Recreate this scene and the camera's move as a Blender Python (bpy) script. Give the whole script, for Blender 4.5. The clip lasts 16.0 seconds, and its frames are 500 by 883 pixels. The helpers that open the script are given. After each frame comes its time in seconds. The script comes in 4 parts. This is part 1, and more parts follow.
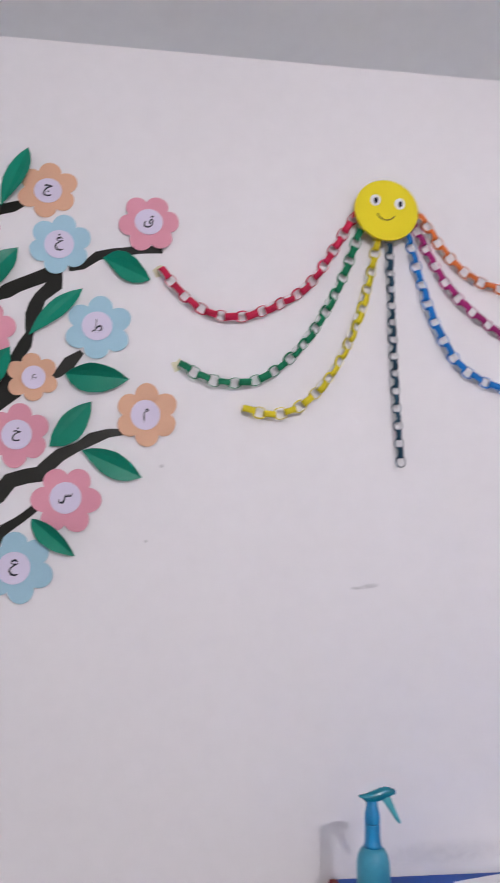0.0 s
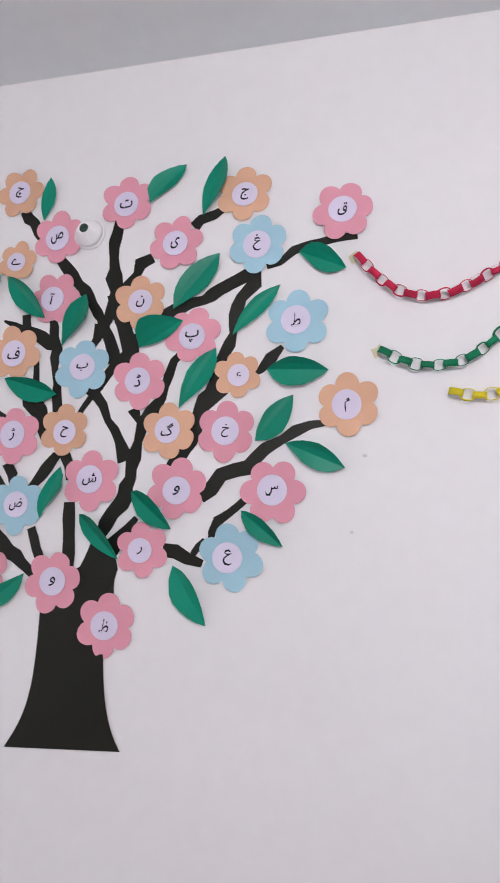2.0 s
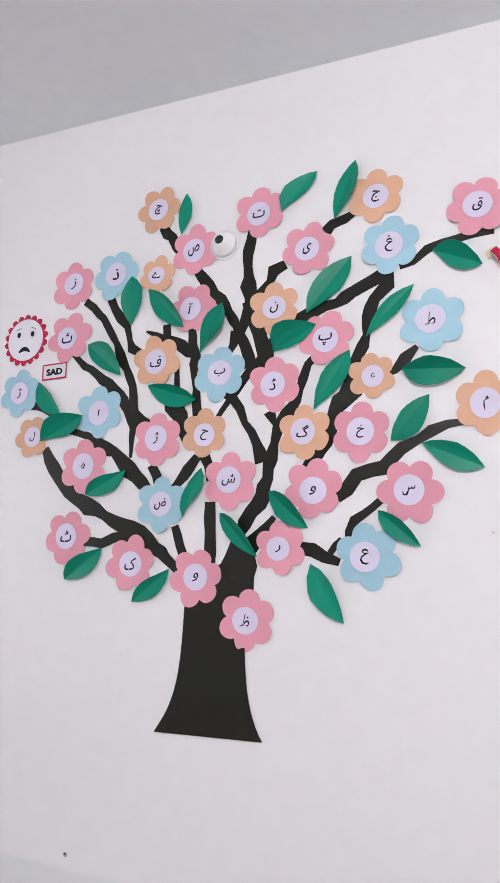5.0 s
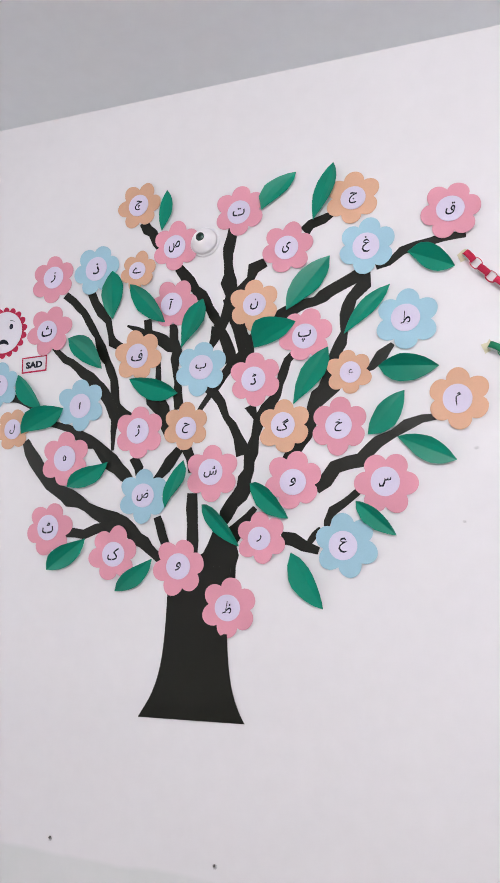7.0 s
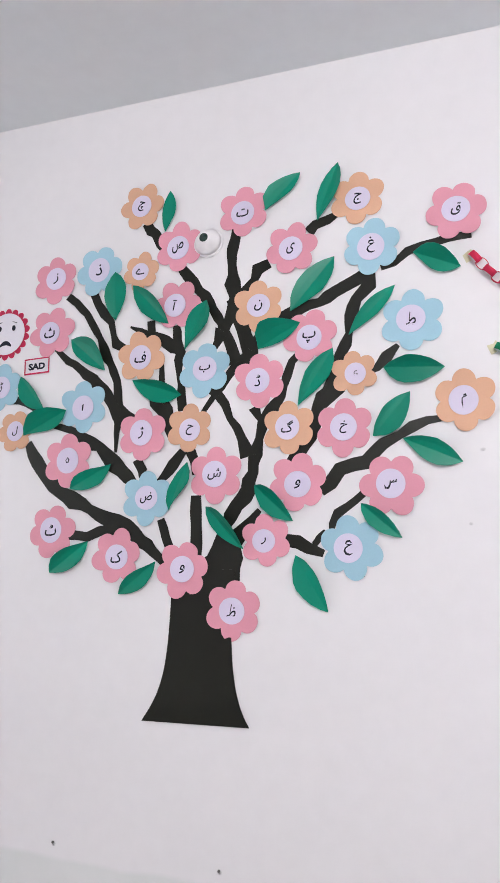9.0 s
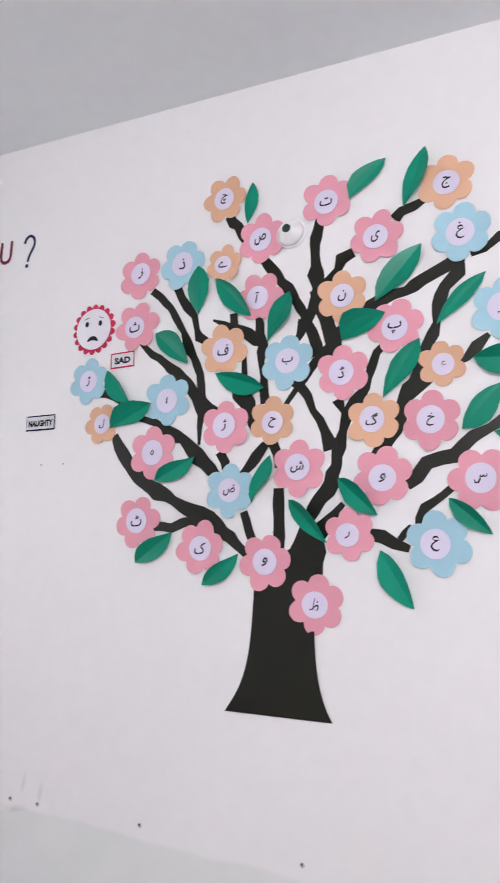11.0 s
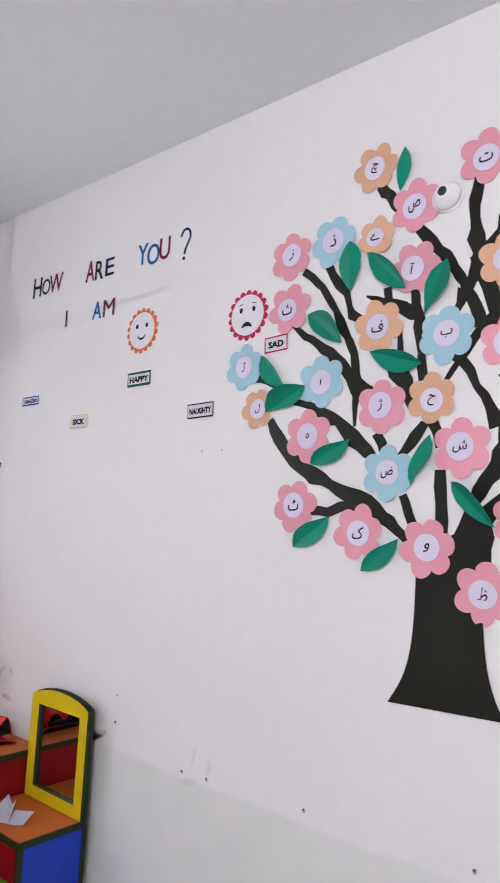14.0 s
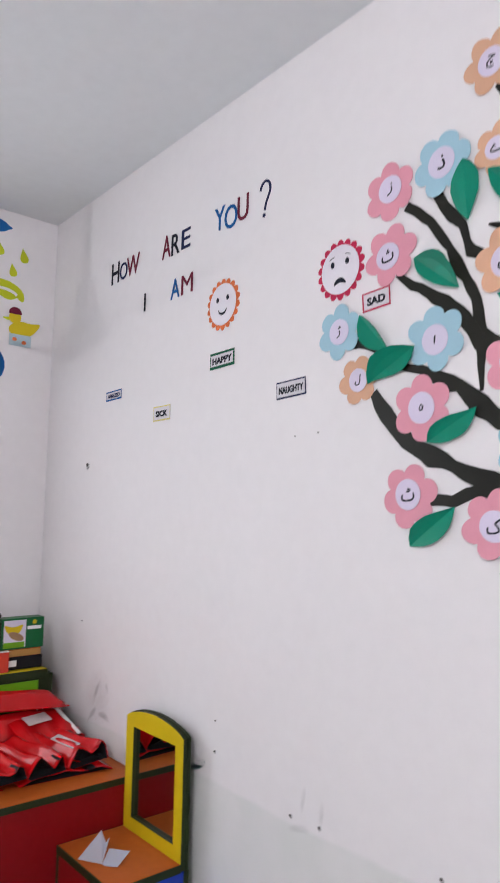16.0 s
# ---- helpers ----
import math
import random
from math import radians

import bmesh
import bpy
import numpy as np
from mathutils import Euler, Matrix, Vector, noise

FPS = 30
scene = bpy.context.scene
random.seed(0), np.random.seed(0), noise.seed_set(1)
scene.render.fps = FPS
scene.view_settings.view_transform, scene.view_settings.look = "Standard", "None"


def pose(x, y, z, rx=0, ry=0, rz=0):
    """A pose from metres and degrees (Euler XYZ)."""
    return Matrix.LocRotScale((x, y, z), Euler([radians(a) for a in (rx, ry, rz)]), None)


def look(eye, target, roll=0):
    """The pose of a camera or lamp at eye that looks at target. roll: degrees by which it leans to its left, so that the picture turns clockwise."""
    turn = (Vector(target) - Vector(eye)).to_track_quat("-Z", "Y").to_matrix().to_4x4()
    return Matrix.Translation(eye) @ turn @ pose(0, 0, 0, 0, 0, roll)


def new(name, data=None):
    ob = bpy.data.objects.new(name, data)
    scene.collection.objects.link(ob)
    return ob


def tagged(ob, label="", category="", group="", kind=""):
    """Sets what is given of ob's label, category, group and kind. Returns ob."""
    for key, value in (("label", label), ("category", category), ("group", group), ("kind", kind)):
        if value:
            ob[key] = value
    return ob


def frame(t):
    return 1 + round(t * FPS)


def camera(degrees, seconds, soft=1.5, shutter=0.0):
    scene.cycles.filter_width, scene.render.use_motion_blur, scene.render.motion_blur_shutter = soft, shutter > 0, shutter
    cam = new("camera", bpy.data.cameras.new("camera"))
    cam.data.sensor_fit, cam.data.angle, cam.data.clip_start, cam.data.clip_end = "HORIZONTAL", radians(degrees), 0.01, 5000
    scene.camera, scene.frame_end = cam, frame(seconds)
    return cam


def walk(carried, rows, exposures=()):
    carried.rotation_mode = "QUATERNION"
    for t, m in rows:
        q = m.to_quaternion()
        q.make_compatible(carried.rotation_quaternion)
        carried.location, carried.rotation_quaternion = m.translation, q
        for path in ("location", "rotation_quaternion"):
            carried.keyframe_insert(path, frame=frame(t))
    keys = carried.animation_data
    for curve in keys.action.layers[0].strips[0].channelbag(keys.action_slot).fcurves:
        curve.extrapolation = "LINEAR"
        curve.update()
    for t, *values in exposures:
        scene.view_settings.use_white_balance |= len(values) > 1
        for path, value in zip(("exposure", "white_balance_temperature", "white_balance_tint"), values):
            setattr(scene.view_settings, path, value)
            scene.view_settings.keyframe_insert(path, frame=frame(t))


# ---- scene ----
cam = camera(39.7, 16.0, soft=0.75, shutter=0.5)
PATH = [
    (0, (0.298, -1.483, 1.564), (0.52, 0.469, 1.935), 0.4),
    (0.3, (0.292, -1.451, 1.571), (0.397, 0.516, 1.915), 0.7),
    (0.5, (0.295, -1.447, 1.57), (0.315, 0.524, 1.909), 1.2),
    (0.6, (0.297, -1.441, 1.567), (0.259, 0.529, 1.913), 1.5),
    (1, (0.311, -1.457, 1.572), (0.135, 0.506, 1.912), 2.2),
    (1.5, (0.346, -1.461, 1.565), (-0.002, 0.48, 1.9), 1.9),
    (2, (0.376, -1.453, 1.556), (-0.084, 0.462, 1.906), 1.3),
    (2.5, (0.386, -1.455, 1.557), (-0.162, 0.433, 1.928), 1.3),
    (3, (0.382, -1.448, 1.553), (-0.248, 0.419, 1.892), 1.5),
    (3.5, (0.379, -1.452, 1.549), (-0.33, 0.386, 1.898), 1.7),
    (4, (0.375, -1.46, 1.552), (-0.406, 0.35, 1.89), 2.3),
    (4.2, (0.371, -1.463, 1.549), (-0.429, 0.335, 1.904), 2.6),
    (6.3, (0.309, -1.565, 1.546), (-0.345, 0.297, 1.868), 1.5),
    (6.5, (0.311, -1.567, 1.545), (-0.326, 0.298, 1.882), 1.6),
    (7, (0.314, -1.566, 1.546), (-0.353, 0.292, 1.864), 1.7),
    (7.5, (0.311, -1.563, 1.538), (-0.359, 0.292, 1.87), 1.5),
    (8, (0.31, -1.568, 1.543), (-0.353, 0.29, 1.877), 1.6),
    (10.3, (0.293, -1.546, 1.549), (-0.435, 0.293, 1.847), 2.9),
    (10.5, (0.293, -1.548, 1.549), (-0.474, 0.274, 1.856), 2.9),
    (11, (0.286, -1.555, 1.552), (-0.589, 0.22, 1.842), 2.7),
    (11.5, (0.274, -1.557, 1.551), (-0.69, 0.174, 1.828), 2.3),
    (12, (0.268, -1.55, 1.55), (-0.768, 0.141, 1.806), 2.0),
    (12.5, (0.267, -1.543, 1.55), (-0.842, 0.103, 1.793), 2.0),
    (13, (0.27, -1.525, 1.545), (-0.915, 0.07, 1.77), 1.9),
    (13.5, (0.282, -1.514, 1.541), (-0.938, 0.053, 1.779), 1.9),
    (14, (0.296, -1.495, 1.545), (-0.99, 0.019, 1.777), 3.0),
    (14.5, (0.274, -1.468, 1.532), (-1.077, -0.015, 1.778), 3.7),
    (15, (0.232, -1.4, 1.531), (-1.154, 0.015, 1.805), 3.7),
    (15.5, (0.151, -1.326, 1.55), (-1.283, 0.039, 1.833), 3.7),
    (16, (0.113, -1.222, 1.543), (-1.41, 0.057, 1.76), 1.0),
]
walk(cam, [(t, look(eye, target, roll)) for t, eye, target, roll in PATH],
     [(0, -0.56, 6400, 13.5), (0.5, -0.54, 6400, 13), (1.5, -0.42, 6400, 11.5), (3.5, -0.15, 6400, 9.5), (7, -0.1, 6400, 8.5), (10.5, -0.08, 6400, 8.5), (12.5, -0.06, 6400, 9), (14.5, -0.15, 6400, 9), (16, -0.11, 6400, 9.5)])

# ---- light ----
world = bpy.data.worlds.new("world")
scene.world = world
world.use_nodes = True
sky = world.node_tree.nodes.new("ShaderNodeTexSky")
sky.sky_type = "NISHITA"
sky.sun_disc = False
sky.sun_elevation, sky.sun_rotation = radians(50), radians(120)
world.node_tree.nodes["Background"].inputs[1].default_value = 0.1
world.node_tree.links.new(sky.outputs[0], world.node_tree.nodes["Background"].inputs[0])


def area_lamp(name, m, width, height, watts, colour):
    data = bpy.data.lights.new(name, "AREA")
    data.shape, data.size, data.size_y, data.energy, data.color = "RECTANGLE", width, height, watts, colour
    ob = new(name, data)
    ob.matrix_world = m
    return tagged(ob, kind="structure")


# room: x from -2.676 (west wall) to 2.5, y from -3.1 to 0 (the decorated wall), z from 0 to 2.8
WEST, EAST, SOUTH, HIGH = -2.676, 2.5, -3.1, 2.80
area_lamp("window_light", look((WEST - 0.06, -1.45, 1.62), (1.0, -1.25, 1.35)), 1.08, 1.18, 15.5, (0.93, 0.96, 1.0))
bulb_data = bpy.data.lights.new("bulb_lamp", "POINT")
bulb_data.energy, bulb_data.shadow_soft_size, bulb_data.color = 119, 0.017, (1.0, 0.95, 0.96)
bulb_lamp = tagged(new("bulb_lamp", bulb_data), kind="structure")
bulb_lamp.location = (0.92, SOUTH + 0.22, 2.62)



# ---- materials ----
def material(name, colour, rough=0.6, metal=0.0, vary=0.08, grain=60.0, blotch=4.0, bump=0.1, clear=0.0, per_object=0.0, spec=0.5):
    """A procedural surface: a base colour with fine grain and broad blotches, and a fine relief."""
    m = bpy.data.materials.new(name)
    m.use_nodes = True
    nt = m.node_tree
    b = nt.nodes["Principled BSDF"]
    b.inputs["Roughness"].default_value, b.inputs["Metallic"].default_value = rough, metal
    b.inputs["Coat Weight"].default_value = clear
    b.inputs["Specular IOR Level"].default_value = spec
    co = nt.nodes.new("ShaderNodeTexCoord")
    fine, broad = nt.nodes.new("ShaderNodeTexNoise"), nt.nodes.new("ShaderNodeTexNoise")
    fine.inputs["Scale"].default_value, broad.inputs["Scale"].default_value = grain, blotch
    fine.inputs["Detail"].default_value = 4
    add = nt.nodes.new("ShaderNodeMath")
    add.operation = "ADD"
    nt.links.new(co.outputs["Object"], fine.inputs["Vector"])
    nt.links.new(co.outputs["Object"], broad.inputs["Vector"])
    nt.links.new(fine.outputs["Fac"], add.inputs[0])
    nt.links.new(broad.outputs["Fac"], add.inputs[1])
    ramp = nt.nodes.new("ShaderNodeMapRange")
    ramp.inputs["From Min"].default_value, ramp.inputs["From Max"].default_value = 0.6, 1.4
    ramp.inputs["To Min"].default_value, ramp.inputs["To Max"].default_value = 1 - vary, 1 + vary
    nt.links.new(add.outputs[0], ramp.inputs["Value"])
    last = ramp.outputs[0]
    if per_object:
        info = nt.nodes.new("ShaderNodeObjectInfo")
        span = nt.nodes.new("ShaderNodeMapRange")
        span.inputs["To Min"].default_value, span.inputs["To Max"].default_value = 1 - per_object, 1 + per_object
        nt.links.new(info.outputs["Random"], span.inputs["Value"])
        both = nt.nodes.new("ShaderNodeMath")
        both.operation = "MULTIPLY"
        nt.links.new(last, both.inputs[0])
        nt.links.new(span.outputs[0], both.inputs[1])
        last = both.outputs[0]
    mul = nt.nodes.new("ShaderNodeVectorMath")
    mul.operation = "SCALE"
    mul.inputs[0].default_value = colour
    nt.links.new(last, mul.inputs["Scale"])
    nt.links.new(mul.outputs[0], b.inputs["Base Color"])
    if bump:
        bp = nt.nodes.new("ShaderNodeBump")
        bp.inputs["Strength"].default_value, bp.inputs["Distance"].default_value = bump, 0.002
        nt.links.new(fine.outputs["Fac"], bp.inputs["Height"])
        nt.links.new(bp.outputs[0], b.inputs["Normal"])
    return m


def paper(name, colour, per_object=0.05, spec=0.25):
    return material(name, colour, rough=0.65, vary=0.04, grain=300, blotch=9, bump=0.04, per_object=per_object, spec=spec)


def wall_material():
    """White emulsion with broad roller shades, and bare grey filler low down with an uneven upper edge."""
    m = material("wall_paint", (0.80, 0.785, 0.80), rough=0.6, vary=0.025, grain=25, blotch=1.6, bump=0.12)
    nt = m.node_tree
    b = nt.nodes["Principled BSDF"]
    old = b.inputs["Base Color"].links[0].from_socket
    co = nt.nodes.new("ShaderNodeTexCoord")
    sep = nt.nodes.new("ShaderNodeSeparateXYZ")
    nt.links.new(co.outputs["Object"], sep.inputs[0])
    edge = nt.nodes.new("ShaderNodeTexNoise")
    edge.inputs["Scale"].default_value, edge.inputs["Detail"].default_value = 3.0, 5
    nt.links.new(co.outputs["Object"], edge.inputs["Vector"])
    wob = nt.nodes.new("ShaderNodeMath")
    wob.operation, wob.inputs[1].default_value = "MULTIPLY_ADD", 0.05
    nt.links.new(edge.outputs["Fac"], wob.inputs[0])
    nt.links.new(sep.outputs["Z"], wob.inputs[2])
    low = nt.nodes.new("ShaderNodeMapRange")
    low.inputs["From Min"].default_value, low.inputs["From Max"].default_value = 0.846, 0.834
    nt.links.new(wob.outputs[0], low.inputs["Value"])
    patch = nt.nodes.new("ShaderNodeTexNoise")
    patch.inputs["Scale"].default_value, patch.inputs["Detail"].default_value = 7.0, 6
    nt.links.new(co.outputs["Object"], patch.inputs["Vector"])
    cut = nt.nodes.new("ShaderNodeMapRange")
    cut.inputs["From Min"].default_value, cut.inputs["From Max"].default_value = 0.35, 0.6
    cut.inputs["To Min"].default_value, cut.inputs["To Max"].default_value = 0.55, 0.9
    nt.links.new(patch.outputs["Fac"], cut.inputs["Value"])
    amount = nt.nodes.new("ShaderNodeMath")
    amount.operation = "MULTIPLY"
    nt.links.new(low.outputs[0], amount.inputs[0])
    nt.links.new(cut.outputs[0], amount.inputs[1])
    mix = nt.nodes.new("ShaderNodeMix")
    mix.data_type = "RGBA"
    nt.links.new(amount.outputs[0], mix.inputs["Factor"])
    nt.links.new(old, mix.inputs["A"])
    mix.inputs["B"].default_value = (0.69, 0.71, 0.70, 1)
    nt.links.new(mix.outputs["Result"], b.inputs["Base Color"])
    return m


WALL = wall_material()
CEILING = material("ceiling_paint", (0.79, 0.825, 0.845), rough=0.9, vary=0.03, grain=20, blotch=1.2, bump=0.1)
FLOOR = material("floor_tile", (0.42, 0.38, 0.35), rough=0.35, vary=0.08, grain=18, blotch=2)
WOOD = material("frame_wood", (0.30, 0.17, 0.09), rough=0.5, vary=0.15, grain=25, blotch=3)
PINK = paper("pink_paper", (0.71, 0.315, 0.395))
ORANGE = paper("orange_paper", (0.68, 0.405, 0.27))
BLUE = paper("light_blue_paper", (0.36, 0.58, 0.69))
LILAC = paper("lilac_white_paper", (0.68, 0.63, 0.78), 0.02)
WHITE = paper("white_paper", (0.82, 0.82, 0.83), 0.02)
FACE_PAPER = paper("pale_lilac_paper", (0.76, 0.74, 0.80), 0.02)
CARD_GREY = paper("lilac_grey_card", (0.68, 0.665, 0.70), 0.03)
INK = paper("dark_ink", (0.007, 0.009, 0.020), 0.0)
BARK = material("black_brown_paper", (0.0085, 0.0088, 0.0055), rough=0.36, vary=0.06, grain=300, blotch=9, bump=0.04, per_object=0.12, spec=0.34)
LEAF = material("green_glazed_paper", (0.001, 0.212, 0.132), rough=0.36, spec=0.26, vary=0.05, grain=300, blotch=9, bump=0.04, per_object=0.12)
SUN_YELLOW = paper("yellow_card", (0.74, 0.62, 0.015))
CRIMSON = paper("crimson_paper", (0.47, 0.02, 0.07))
TANGERINE = paper("orange_red_paper", (0.68, 0.16, 0.05))
MAROON = paper("maroon_paper", (0.15, 0.009, 0.032))
NAVY = paper("navy_paper", (0.007, 0.013, 0.065))
COBALT = paper("blue_card", (0.006, 0.105, 0.33))
GREEN_EDGE = paper("green_border_paper", (0.005, 0.10, 0.05))
YELLOW_EDGE = paper("pale_yellow_paper", (0.68, 0.60, 0.20))
CHAIN_RED = paper("red_strip", (0.50, 0.015, 0.06), 0.12)
CHAIN_GREEN = paper("green_strip", (0.005, 0.19, 0.085), 0.12)
CHAIN_YELLOW = paper("yellow_strip", (0.66, 0.55, 0.02), 0.12)
CHAIN_BLACK = paper("black_strip", (0.012, 0.045, 0.075), 0.2)
CHAIN_BLUE = paper("blue_strip", (0.01, 0.17, 0.52), 0.12)
CHAIN_PURPLE = paper("magenta_strip", (0.33, 0.02, 0.15), 0.12)
CHAIN_ORANGE = paper("orange_strip", (0.66, 0.16, 0.04), 0.12)
INSIDE = paper("white_strip_back", (0.84, 0.84, 0.84), 0.03)
TAPE = material("masking_tape", (0.66, 0.62, 0.42), rough=0.4, vary=0.08)
LAMINATE_ORANGE = material("orange_laminate", (0.43, 0.098, 0.015), rough=0.38, vary=0.10, grain=40, blotch=6, bump=0.03, spec=0.14)
LAMINATE_RED = material("red_laminate", (0.19, 0.004, 0.006), rough=0.4, vary=0.08, grain=40, blotch=5, bump=0.03, spec=0.14)
LAMINATE_BLUE = material("blue_laminate", (0.008, 0.035, 0.36), rough=0.35, vary=0.06, grain=40, blotch=5, bump=0.03, spec=0.25)
TABLE_BLUE = material("table_blue_laminate", (0.005, 0.062, 0.33), rough=0.4, vary=0.06, grain=40, blotch=5, bump=0.03, spec=0.15)
LAMINATE_YELLOW = material("yellow_laminate", (0.60, 0.45, 0.008), rough=0.4, vary=0.06, grain=40, blotch=5, bump=0.03, spec=0.25)
LAMINATE_LIME = material("lime_laminate", (0.13, 0.33, 0.008), rough=0.38, vary=0.06, grain=40, blotch=5, bump=0.03, spec=0.25)
EDGING = material("dark_green_edging", (0.013, 0.023, 0.006), rough=0.5, spec=0.25, vary=0.2, grain=50, blotch=8, bump=0.05)
CHROME = material("chrome", (0.75, 0.75, 0.75), rough=0.18, metal=1.0, vary=0.03, bump=0)
MIRROR = material("mirror_glass", (0.62, 0.64, 0.62), rough=0.02, metal=1.0, vary=0.01, bump=0)
VINYL = material("red_vinyl", (0.50, 0.003, 0.006), rough=0.13, vary=0.10, grain=14, blotch=7, bump=0.05, spec=0.36)
LINING = material("black_lining", (0.008, 0.008, 0.011), rough=0.6, vary=0.2, spec=0.2)
CLEAR_POCKET = material("clear_pocket", (0.60, 0.50, 0.50), rough=0.2, vary=0.12, grain=30)
CARTON_GREEN = material("green_carton", (0.004, 0.10, 0.028), rough=0.4, vary=0.06, spec=0.25)
TAN = material("tan_cardboard", (0.42, 0.22, 0.05), rough=0.6, vary=0.08)
ORANGE_RED = material("orange_red_carton", (0.56, 0.035, 0.012), rough=0.45, vary=0.06)
PLASTIC_FROST = material("frosted_blue_plastic", (0.030, 0.25, 0.36), rough=0.45, vary=0.10, grain=120, bump=0.08)
PLASTIC_PALE = material("pale_teal_plastic", (0.05, 0.36, 0.42), rough=0.35, vary=0.06)
PLASTIC_BLUE = material("blue_plastic", (0.004, 0.20, 0.42), rough=0.3, vary=0.06, bump=0.02)
PLASTIC_TEAL = material("teal_plastic", (0.003, 0.17, 0.24), rough=0.25, vary=0.06, bump=0.02)
PLASTIC_WHITE = material("white_plastic", (0.84, 0.85, 0.84), rough=0.4, vary=0.04)
CUP = material("white_cup_plastic", (0.90, 0.89, 0.90), rough=0.6, vary=0.03, bump=0.02, spec=0.2)
HOLE = material("dark_hole", (0.006, 0.03, 0.022), rough=0.3, vary=0.1)


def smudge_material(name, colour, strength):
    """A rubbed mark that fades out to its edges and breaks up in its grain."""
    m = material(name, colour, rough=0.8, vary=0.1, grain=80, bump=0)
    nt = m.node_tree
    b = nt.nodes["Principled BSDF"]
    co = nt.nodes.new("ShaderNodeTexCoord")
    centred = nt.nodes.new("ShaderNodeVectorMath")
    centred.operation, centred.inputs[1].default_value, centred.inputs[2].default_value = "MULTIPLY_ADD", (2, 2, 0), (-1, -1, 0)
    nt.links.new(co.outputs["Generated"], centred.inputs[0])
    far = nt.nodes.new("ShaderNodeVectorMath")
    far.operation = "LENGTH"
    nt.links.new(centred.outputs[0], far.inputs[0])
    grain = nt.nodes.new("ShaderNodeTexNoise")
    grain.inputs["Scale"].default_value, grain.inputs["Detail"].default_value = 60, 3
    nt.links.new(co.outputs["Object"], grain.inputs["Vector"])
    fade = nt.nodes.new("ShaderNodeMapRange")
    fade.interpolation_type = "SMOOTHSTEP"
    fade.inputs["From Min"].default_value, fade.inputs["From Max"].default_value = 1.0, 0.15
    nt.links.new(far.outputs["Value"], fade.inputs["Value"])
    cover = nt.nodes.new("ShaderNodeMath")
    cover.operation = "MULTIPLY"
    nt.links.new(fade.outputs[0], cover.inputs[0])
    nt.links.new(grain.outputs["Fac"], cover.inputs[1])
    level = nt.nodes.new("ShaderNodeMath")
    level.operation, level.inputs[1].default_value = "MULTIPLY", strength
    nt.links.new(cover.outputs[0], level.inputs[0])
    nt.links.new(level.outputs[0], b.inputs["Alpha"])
    return m


GREY_MARK = smudge_material("grey_smudge", (0.32, 0.31, 0.35), 0.52)
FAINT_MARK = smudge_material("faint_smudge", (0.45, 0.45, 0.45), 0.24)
NAIL = material("rusty_nail", (0.09, 0.085, 0.08), rough=0.7, metal=0.1, vary=0.3)
YELLOW_GREEN = paper("yellow_green_paper", (0.52, 0.58, 0.02))
DUCK_YELLOW = paper("golden_paper", (0.66, 0.52, 0.015))
PALE_BLUE = paper("pale_blue_paper", (0.50, 0.64, 0.70))
METAL_CREAM = material("cream_enamel", (0.62, 0.58, 0.50), rough=0.35, vary=0.04)


# ---- building helpers ----
def mesh_of(name, bm, *mats):
    me = bpy.data.meshes.new(name)
    bm.normal_update()
    bm.to_mesh(me)
    bm.free()
    for m in mats:
        me.materials.append(m)
    return me


def part(name, bm, mat, parent, label="", m=None):
    mats = mat if isinstance(mat, (list, tuple)) else [mat]
    ob = new(name, mesh_of(name, bm, *mats))
    ob.parent = parent
    if m is not None:
        ob.matrix_basis = m
    return tagged(ob, label)


def thing(name, m, label, category, group="", kind=""):
    ob = new(name)
    ob.empty_display_size = 0.05
    ob.matrix_basis = m
    return tagged(ob, label, category, group, kind)


def on_wall(x, z, off=0.0, spin=0.0):
    """A place on the decorated wall: local x along it, local y up, local z out into the room."""
    return pose(x, -off, z, 90) @ pose(0, 0, 0, 0, 0, spin)


def box(bm, x0, y0, z0, x1, y1, z1, bevel=0.0, index=0):
    made = bmesh.ops.create_cube(bm, size=1, matrix=Matrix.LocRotScale(((x0 + x1) / 2, (y0 + y1) / 2, (z0 + z1) / 2), None, (x1 - x0, y1 - y0, z1 - z0)))
    edges = list({e for v in made["verts"] for e in v.link_edges})
    for f in {f for v in made["verts"] for f in v.link_faces}:
        f.material_index = index
    if bevel:
        bmesh.ops.bevel(bm, geom=edges, offset=bevel, segments=2, affect="EDGES", profile=0.5)
    return bm


def one_box(*a, **k):
    return box(bmesh.new(), *a, **k)


def disc(radius, thick=0.001, n=40, base=0.0, oval=1.0):
    bm = bmesh.new()
    bmesh.ops.create_cone(bm, cap_ends=True, segments=n, radius1=radius, radius2=radius, depth=thick, matrix=pose(0, 0, base + thick / 2) @ Matrix.Diagonal((1, oval, 1, 1)))
    return bm


def solid(bm, thick):
    bmesh.ops.recalc_face_normals(bm, faces=bm.faces)
    if bm.faces and sum(f.normal.z * f.calc_area() for f in bm.faces) < 0:
        bmesh.ops.reverse_faces(bm, faces=bm.faces)
    bmesh.ops.solidify(bm, geom=bm.faces[:], thickness=thick)
    return bm


